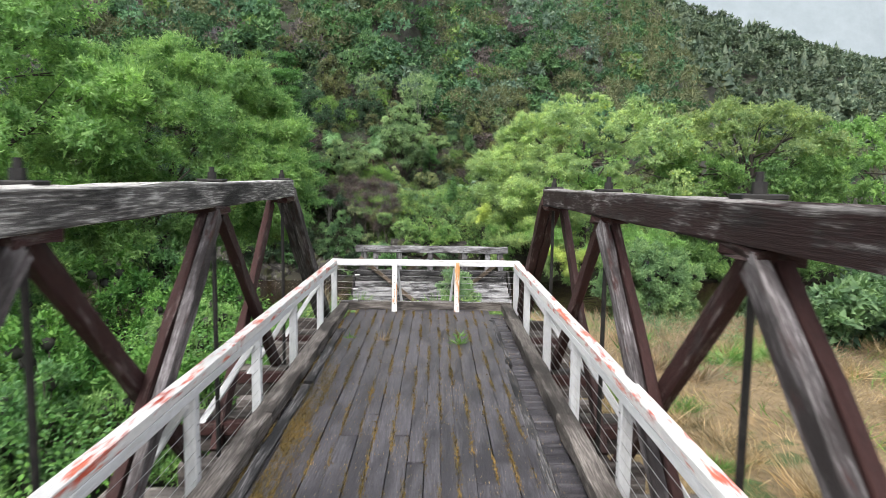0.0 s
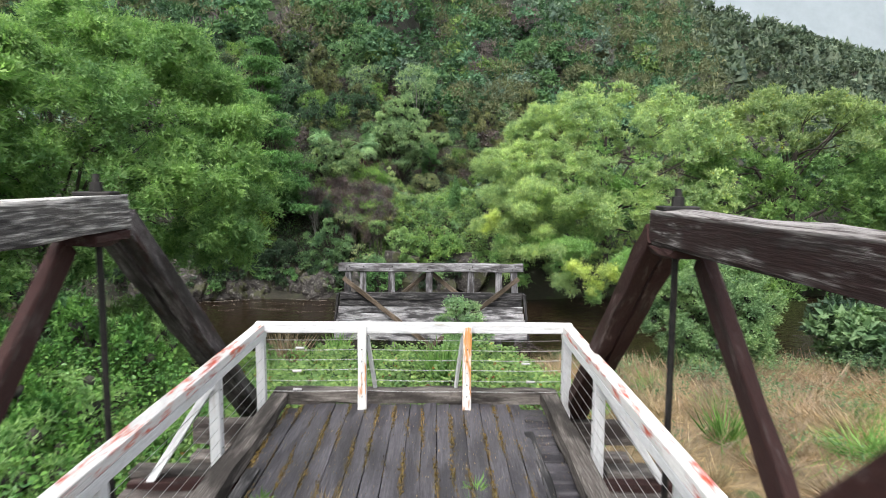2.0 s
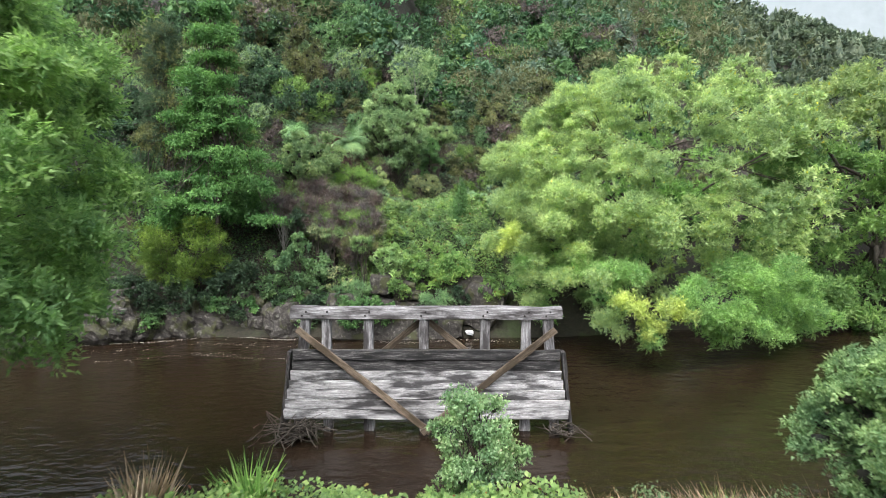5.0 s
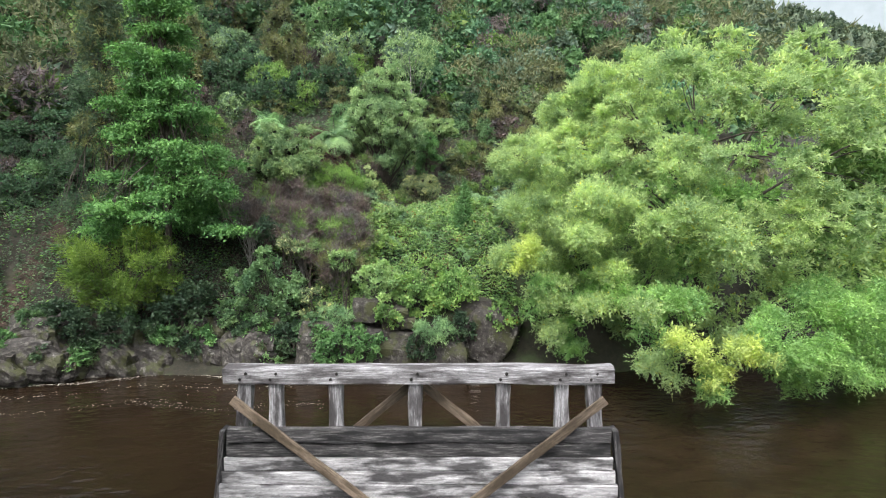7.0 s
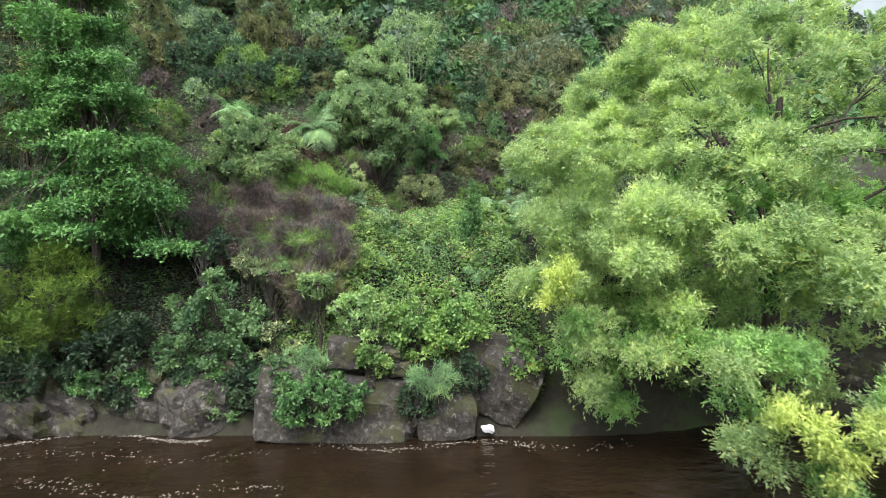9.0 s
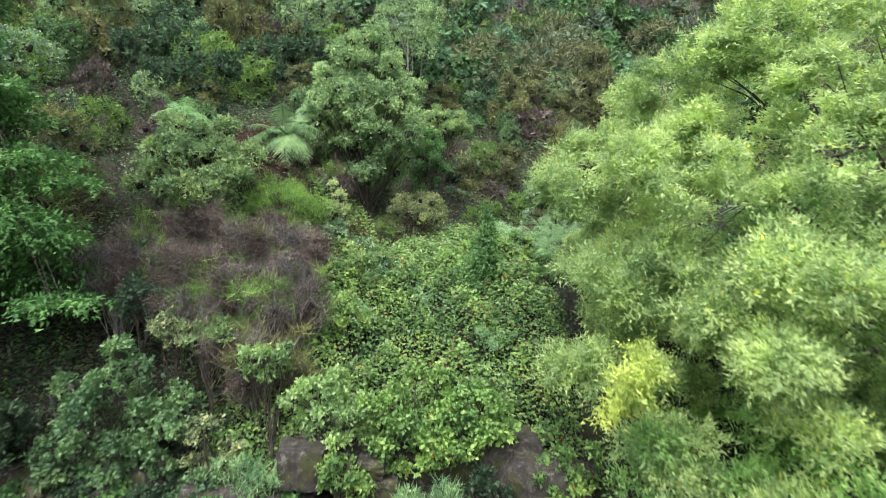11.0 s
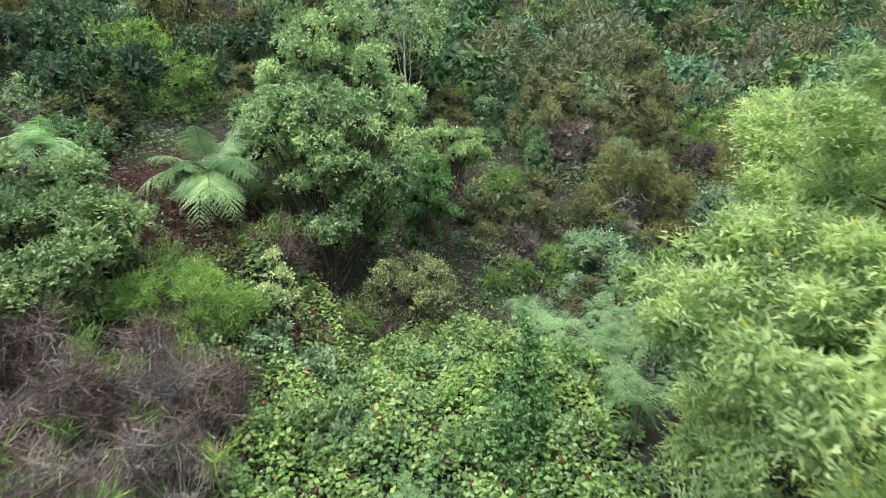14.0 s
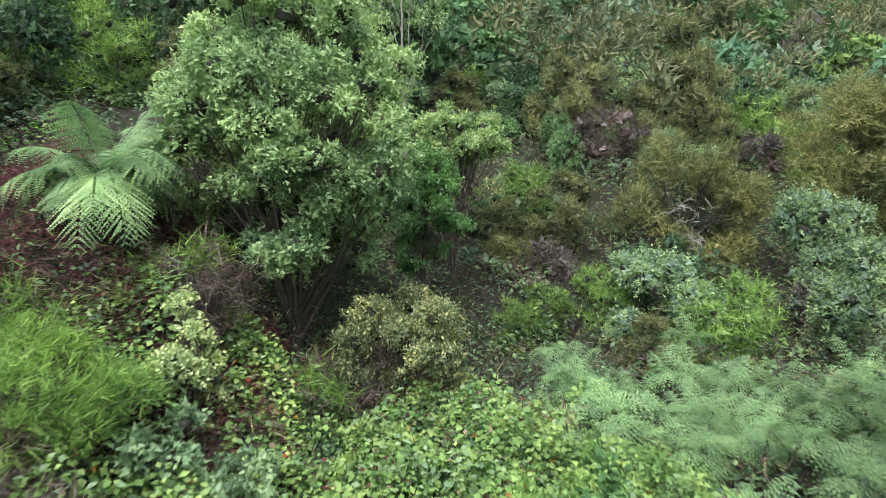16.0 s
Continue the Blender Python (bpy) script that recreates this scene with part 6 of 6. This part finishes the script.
def scatter(count, x0, x1, y0, y1, scale, chance, pack):
    """Copies of the shrub kinds over a stretch of slope, with no two in one place."""
    made, tries = 0, 0
    while made < count and tries < 6000:
        tries += 1
        x, y = rng.uniform(x0, x1), rng.uniform(y0, y1)
        if -3.2 < x < 6.5 and y < 37 or (x > -3.5 and y < 33):
            continue
        s = rng.uniform(*scale) * (1 + 0.012 * (y - 30))
        if any((x - a) ** 2 + (y - b) ** 2 < (r + pack * s) ** 2 for a, b, r in TAKEN):
            continue
        TAKEN.append((x, y, pack * 0.8 * s))
        kind = KINDS[rng.choice(7, p=chance)]
        c = copy_thing(kind, pose(x, y, float(hill(x, y)) - 0.15, rng.uniform(-8, 8), rng.uniform(-8, 8), rng.uniform(0, 360)))
        c.matrix_basis = c.matrix_basis @ Matrix.Diagonal((s, s, s * rng.uniform(0.8, 1.25), 1))
        made += 1


scatter(76, -5, 11, 36.5, 51, (0.4, 0.75), [0.15, 0.07, 0.1, 0.14, 0.28, 0.04, 0.22], 0.6)
scatter(44, -20, -10.5, 25.5, 34, (0.45, 0.9), [0.15, 0.05, 0.45, 0.1, 0.15, 0.0, 0.1], 0.5)
scatter(120, -20, 17, 27.5, 55, (0.6, 1.15), [0.13, 0.13, 0.14, 0.18, 0.18, 0.08, 0.16], 0.7)
for ob in KINDS:
    k = KINDS.index(ob)
    x, y = [(-14, 40), (-12, 45), (-16, 36), (-9, 42), (9, 47), (-5, 48), (12, 50)][k]
    ob.matrix_basis = pose(x, y, float(hill(x, y)) - 0.1)

# low ground cover on the near part of the slope and in the gully
cov = lambda x, y: bare(x, y) * (0.3 + 0.55 * lumps(x, y, 1.1)) * smooth(27.0, 28.5, y)
a = carpet(rng, 30000, (-14, 10, 27, 41), cov, 0.10, 0.055)
a3 = carpet(rng, 24000, (-14, 10, 29, 50), lambda x, y: cov(x, y) * (lumps(x + 2, y + 5, 1.0) > 0.42), 0.075, 0.045)
a2 = carpet(rng, 14000, (-20, 16, 40, 58), cov, 0.22, 0.11)
b = carpet(rng, 24000, (-20, 16, 27, 58), lambda x, y: cov(x, y) * (lumps(x, y, 0.8) > 0.45), 0.24, 0.016)
c1 = carpet(rng, 16000, (-14, -1, 28, 38), lambda x, y: 0.8 * cov(x, y), 0.2, 0.012)
c2 = carpet(rng, 14000, (-14, -1, 28, 38), lambda x, y: 0.7 * cov(x, y) * (lumps(x + 6, y + 1, 0.8) > 0.5), 0.07, 0.045)
c3 = carpet(rng, 9000, (-14, -1, 30, 38), lambda x, y: 0.6 * cov(x, y), 0.14, 0.012)
tagged(crown("slope_undergrowth", [(*c1, L_BROWN), (*c2, L_UNDER), (*c3, L_REDDEAD), (*a, L_DARK), (*a2, L_DARK), (*a3, L_GREEN), (*b, L_BROWN)], None), "dark tangled undergrowth on the slope", "undergrowth", kind="stuff")
gul = lambda x, y: (0.3 + 0.6 * lumps(x, y, 0.9)) * smooth(32.8, 34.0, y) * smooth(52, 48, y)
a = carpet(rng, 26000, (-5, 10, 32.8, 52), gul, 0.2, 0.014, 0.9)
b = carpet(rng, 22000, (-5, 10, 32.8, 52), lambda x, y: gul(x, y) * (lumps(x + 3, y, 0.9) > 0.5), 0.10, 0.055)
c = carpet(rng, 18000, (-5, 10, 32.8, 52), lambda x, y: gul(x, y) * (lumps(x, y + 2, 0.7) > 0.4), 0.18, 0.016, 0.9)
tagged(crown("gully_scrub", [(*a, L_BROWN), (*b, L_GREEN), (*c, L_KANUKA)], None), "low brown and green scrub in the gully", "scrub", kind="stuff")
red = lambda x, y: (0.35 + 0.35 * lumps(x, y, 0.8)) * smooth(-7.6, -6.6, x) * smooth(-1.0, -2.4, x) * smooth(32.6, 33.4, y) * smooth(36.8, 36, y)
a = carpet(rng, 40000, (-7.5, -1.0, 32.6, 36.8), red, 0.16, 0.012, 0.5)
tagged(crown("dead_fern_litter", [(*a, L_REDDEAD)], None), "dark red dead fronds under the tree fern", "dead ferns", kind="stuff")


def dome(rng, x, y, g, s, h):
    """Puffs of a rounded bush: small lobes over a dome."""
    out = []
    for e in sphere_points(rng, 8):
        e[2] = abs(e[2]) * 1.1 - 0.15
        q = s * rng.uniform(0.28, 0.46)
        out.append((x + e[0] * 0.62 * s, y + e[1] * 0.62 * s, g + s * h * (0.35 + 0.6 * e[2]), q, q, q * 0.85))
    return out


def spire(rng, x, y, g, s, h):
    """Puffs of an upright tree: tiers that narrow to a tip."""
    out = []
    for t in np.linspace(0, 1, 5):
        q = s * (0.62 - 0.45 * t)
        out.append((x + rng.normal(0, 0.1 * s), y + rng.normal(0, 0.1 * s), g + s * h * (0.35 + 1.9 * t), q, q, s * 0.36))
    return out


def firs(rng, trees):
    """Far conifers, each a stack of ragged skirts that narrow to a tip: rows of x, y, z, spread, height."""
    q = np.array(trees)
    n, sides, tiers = len(q), 7, 5
    V, F, at = [], [], 0
    for k in range(tiers):
        t = k / tiers
        ang = np.linspace(0, 2 * np.pi, sides, endpoint=False)[None] + rng.uniform(0, 1, (n, 1))
        r = q[:, 3:4] * (1.05 - t) * rng.uniform(0.55, 1.2, (n, sides))
        z = q[:, 2:3] + q[:, 4:5] * (t * 0.85 + 0.05 + rng.normal(0, 0.03, (n, sides)))
        rim = np.stack([q[:, 0:1] + r * np.cos(ang), q[:, 1:2] + r * np.sin(ang), z], -1)
        tip = np.stack([q[:, 0], q[:, 1], q[:, 2] + q[:, 4] * min(1.0, t * 0.85 + 0.42)], -1)[:, None]
        V.append(np.concatenate([rim, tip], 1).reshape(-1, 3))
        b = (np.arange(n) * (sides + 1))[:, None, None] + at
        j = np.arange(sides)
        F.append((b + np.stack([j, (j + 1) % sides, np.full(sides, sides)], -1)[None]).reshape(-1, 3))
        at += n * (sides + 1)
    return np.concatenate(V), np.concatenate(F)


def woods(name, rng, n, area, size, per, ln, wd, species, label, upright=0.0, keep=None, core=0.78, tall=(1.0, 1.8)):
    """Many bushes and upright trees in one mesh, each of one species."""
    x, y = rng.uniform(area[0], area[1], n), rng.uniform(area[2], area[3], n)
    if keep is not None:
        k = keep(x, y)
        x, y = x[k], y[k]
    g = hill(x, y)
    by, stand = [[] for _ in species], [[] for _ in species]
    for xi, yi, gi in zip(x, y, g):
        s, h = size * rng.uniform(0.45, 1.5), rng.uniform(*tall)
        k = rng.integers(len(species))
        if rng.random() < upright:
            if area[3] < 200:
                by[k] += spire(rng, xi, yi, gi, s, h)
            stand[k].append((xi, yi, gi - 0.3, 0.5 * s, 1.6 * s * h))
        else:
            by[k] += dome(rng, xi, yi, gi, s, h)
    sets = []
    front = (0, -0.8, 0.6) if area[2] > 20 else None
    for pf, m in zip(by, species):
        if pf:
            thin = m in (L_F4, L_F9)
            v, f = puff_leaves(rng, pf, per * (1.4 if thin else 1), ln * (1.4 if thin else 1), wd * (0.4 if thin else 1), twig=4, droop=-0.2 if thin else 0, shell=0.7, twig_len=0.06 * size, turn=0.6, tri=True, front=front, lay=0.1 if thin else 0.5, loose=0.12)
            sets.append((v, f, m))
            sets.append((*puff_leaves(rng, [(*p[:3], *(core * q for q in p[3:])) for p in pf], per * 0.5, ln * 2.0, wd * 2.1 * (0.5 if thin else 1), twig=2, droop=0, shell=0.6, twig_len=0.05, turn=0.6, tri=True, front=front, loose=0.1), m))
    dark = sum(stand, [])
    if dark and area[3] > 200:
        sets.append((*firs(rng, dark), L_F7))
    return tagged(crown(name, sets, None), label, "woods", kind="stuff")


SCRUB = (L_F1, L_F2, L_F3, L_F4, L_F5, L_F8, L_F9, L_F3, L_F1, L_F9)
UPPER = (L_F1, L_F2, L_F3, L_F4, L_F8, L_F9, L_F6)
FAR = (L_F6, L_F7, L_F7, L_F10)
spur = lambda x, y: x < 30 + 0.211 * (y - 62)
woods("hillside_scrub", rng, 560, (-46, 40, 50, 92), 2.2, 11.5, 0.22, 0.16, SCRUB, "mixed green, grey and brown scrub over the hillside", 0.05, keep=spur)
woods("kanuka_stand", rng, 330, (15, 48, 56, 116), 2.2, 8, 0.34, 0.16, (L_F9, L_F3, L_F9, L_F9), "olive-brown upright trees high on the hillside", 0.35, keep=lambda x, y: spur(x, y) & (x > 12 + 0.22 * (y - 56)))
woods("left_scrub", rng, 230, (-48, -18, 25, 54), 2.1, 9, 0.21, 0.15, SCRUB, "mixed scrub on the steep slope", 0.05)
woods("upper_woods", rng, 560, (-75, 46, 88, 142), 2.8, 5, 0.32, 0.24, UPPER, "woods on the upper hillside, some leaves painted pale with haze", 0.08, keep=spur)
woods("right_woods", rng, 420, (17, 100, 36, 95), 1.7, 5, 0.3, 0.22, (L_F1, L_F3, L_F9), "dark woods along the valley side", 0.2, keep=lambda x, y: ~((x < 44) & (y > 50)))
woods("far_slope_woods", rng, 2300, (40, 190, 95, 212), 3.3, 1.5, 0.55, 0.42, FAR, "blue-green woods on the far slope, haze painted into the leaves", 0.4, keep=lambda x, y: ~spur(x, y), tall=(0.7, 1.0))
woods("near_hedge", rng, 50, (10.5, 20, 3.5, 10), 1.0, 60, 0.14, 0.1, (L_GREEN, L_DARK), "dark green bushes beyond the dry grass")
woods("bank_bushes", rng, 50, (-36, -15, -10, 14), 1.8, 16, 0.24, 0.14, (L_WILLOW2,), "green bushes and willows beyond the bank")

def bare_tree(name, x, y, h, r, label, seed, bark, n=16, top=0.45, crown_leaf=None):
    """A thin tree with a bare trunk and a fan of fine limbs."""
    rg = np.random.default_rng(seed)
    z0 = float(hill(x, y))
    root = thing(name, x, y, z0, label, "tree")
    paths = [[((x + rg.normal(0, 0.03) * k, y, z0 - 0.2 + h * t), r * (1 - 0.85 * t)) for k, t in enumerate(np.linspace(0, 1, 8))]]
    ends = []
    for _ in range(n):
        t = rg.uniform(top, 0.95)
        a = rg.uniform(0, 6.28)
        ln = h * rg.uniform(0.12, 0.34) * (1.2 - t * 0.6)
        s0 = np.array([x, y, z0 - 0.2 + h * t])
        e = s0 + np.array([math.cos(a) * ln * 0.6, math.sin(a) * ln * 0.6, ln * 0.9])
        paths.append([(s0, r * 0.35), ((s0 + e) / 2 + rg.normal(0, 0.05, 3), r * 0.2), (e, 0.006)])
        ends.append((*e, 0.35, 0.35, 0.25))
    tubes("trunk", paths, bark, root, 5)
    if crown_leaf:
        v, f = puff_leaves(rg, ends, 60, 0.11, 0.05, tri=True)
        crown("crown", [(v, f, crown_leaf)], root)


z0 = float(hill(-1.5, 46.3))
rg = np.random.default_rng(201)
pf = ellipsoid_puffs(rg, (-1.7, 46.3, z0 + 5.0), (1.7, 1.5, 1.7), 34, 0.42, zmin=z0 + 3.4)
tree("slender_tree", (-1.45, 46.3, z0), (-1.6, 46.3, z0 + 5.0), pf, [(pf, dict(per_area=130, length=0.085, width=0.05, twig=6, droop=0.1, tri=True), L_OLIVE)], "slender pale-trunked tree with a fine grey-green crown", "tree", 0.075, M_PALEBARK, 201, limbs=5)
z0 = float(hill(-12.0, 29.6))
pf = [p for t in np.linspace(0.12, 1, 12) for p in ellipsoid_puffs(rg, (-12.0, 29.6, z0 + 8.5 * t), (2.1 * (1.1 - t), 1.6 * (1.1 - t), 0.6), 5, 0.6)]
tree("dark_needle_tree", (-12.0, 29.6, z0), (-12.0, 29.6, z0 + 8.3), pf, [(pf[::3], dict(per_area=150, length=0.2, width=0.016, twig=8, tri=True, lay=0.0, turn=1.0), L_DARK), (pf[2::3], dict(per_area=170, length=0.17, width=0.022, twig=8, tri=True, lay=0.0, turn=1.0, droop=0.3), L_DARK), (pf[1::3], dict(per_area=170, length=0.17, width=0.02, twig=8, tri=True, lay=0.0, turn=1.0, droop=0.3), L_KANUKA)], "dark olive-brown needle-leaved tree on the far bank", "tree", 0.16, None, 202)
bare_tree("dead_tree", 20.9, 72.2, 4.3, 0.11, "grey dead tree with fine twigs on the hillside", 203, M_PALEBARK, 90, 0.15)
for k, (x, y, z, s) in enumerate([(5.0, 40.6, 3.95, 0.55), (5.15, 40.5, 3.35, 0.36), (8.0, 25.3, 3.6, 0.5)]):
    rg = np.random.default_rng(210 + k)
    root = thing("lichened_branch", x, y, z, "pale lichen-covered dead branch among the leaves", "branch", "pale dead branches")
    paths = []
    for _ in range(26):
        d = sphere_points(rg, 1)[0] * s * rg.uniform(0.4, 1.0) * (1, 0.6, 0.8)
        c = np.array([x, y, z])
        c = c + rg.normal(0, 0.3 * s, 3)
        paths.append([(c, 0.012), (c + d * 0.4 + rg.normal(0, 0.04, 3), 0.009), (c + d * 0.8, 0.003)])
    tubes("twig", paths, M_PALEBARK, root, 4)

# distant ridge, mist painted into its pale blue-grey colour
rx = np.linspace(-700, 900, 120)
rz = 330 + 30 * np.sin(rx * 0.006 + 1.0) + 12 * np.sin(rx * 0.021) + 4 * np.sin(rx * 0.09)
M_RIDGE, _n, _l, _b = mat_nodes("ridge_painted_mist")
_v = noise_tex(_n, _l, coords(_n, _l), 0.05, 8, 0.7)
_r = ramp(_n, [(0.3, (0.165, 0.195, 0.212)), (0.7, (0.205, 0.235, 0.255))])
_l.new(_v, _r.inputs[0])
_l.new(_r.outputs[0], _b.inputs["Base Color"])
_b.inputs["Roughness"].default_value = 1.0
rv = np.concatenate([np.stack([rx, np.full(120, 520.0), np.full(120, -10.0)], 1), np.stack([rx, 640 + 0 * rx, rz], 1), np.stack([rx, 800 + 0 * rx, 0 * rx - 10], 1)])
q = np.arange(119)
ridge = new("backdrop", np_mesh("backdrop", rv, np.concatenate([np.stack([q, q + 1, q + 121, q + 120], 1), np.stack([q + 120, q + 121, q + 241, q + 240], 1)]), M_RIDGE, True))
tagged(ridge, "far forested ridge, its mist painted into the pale colour", "ridge", kind="structure")
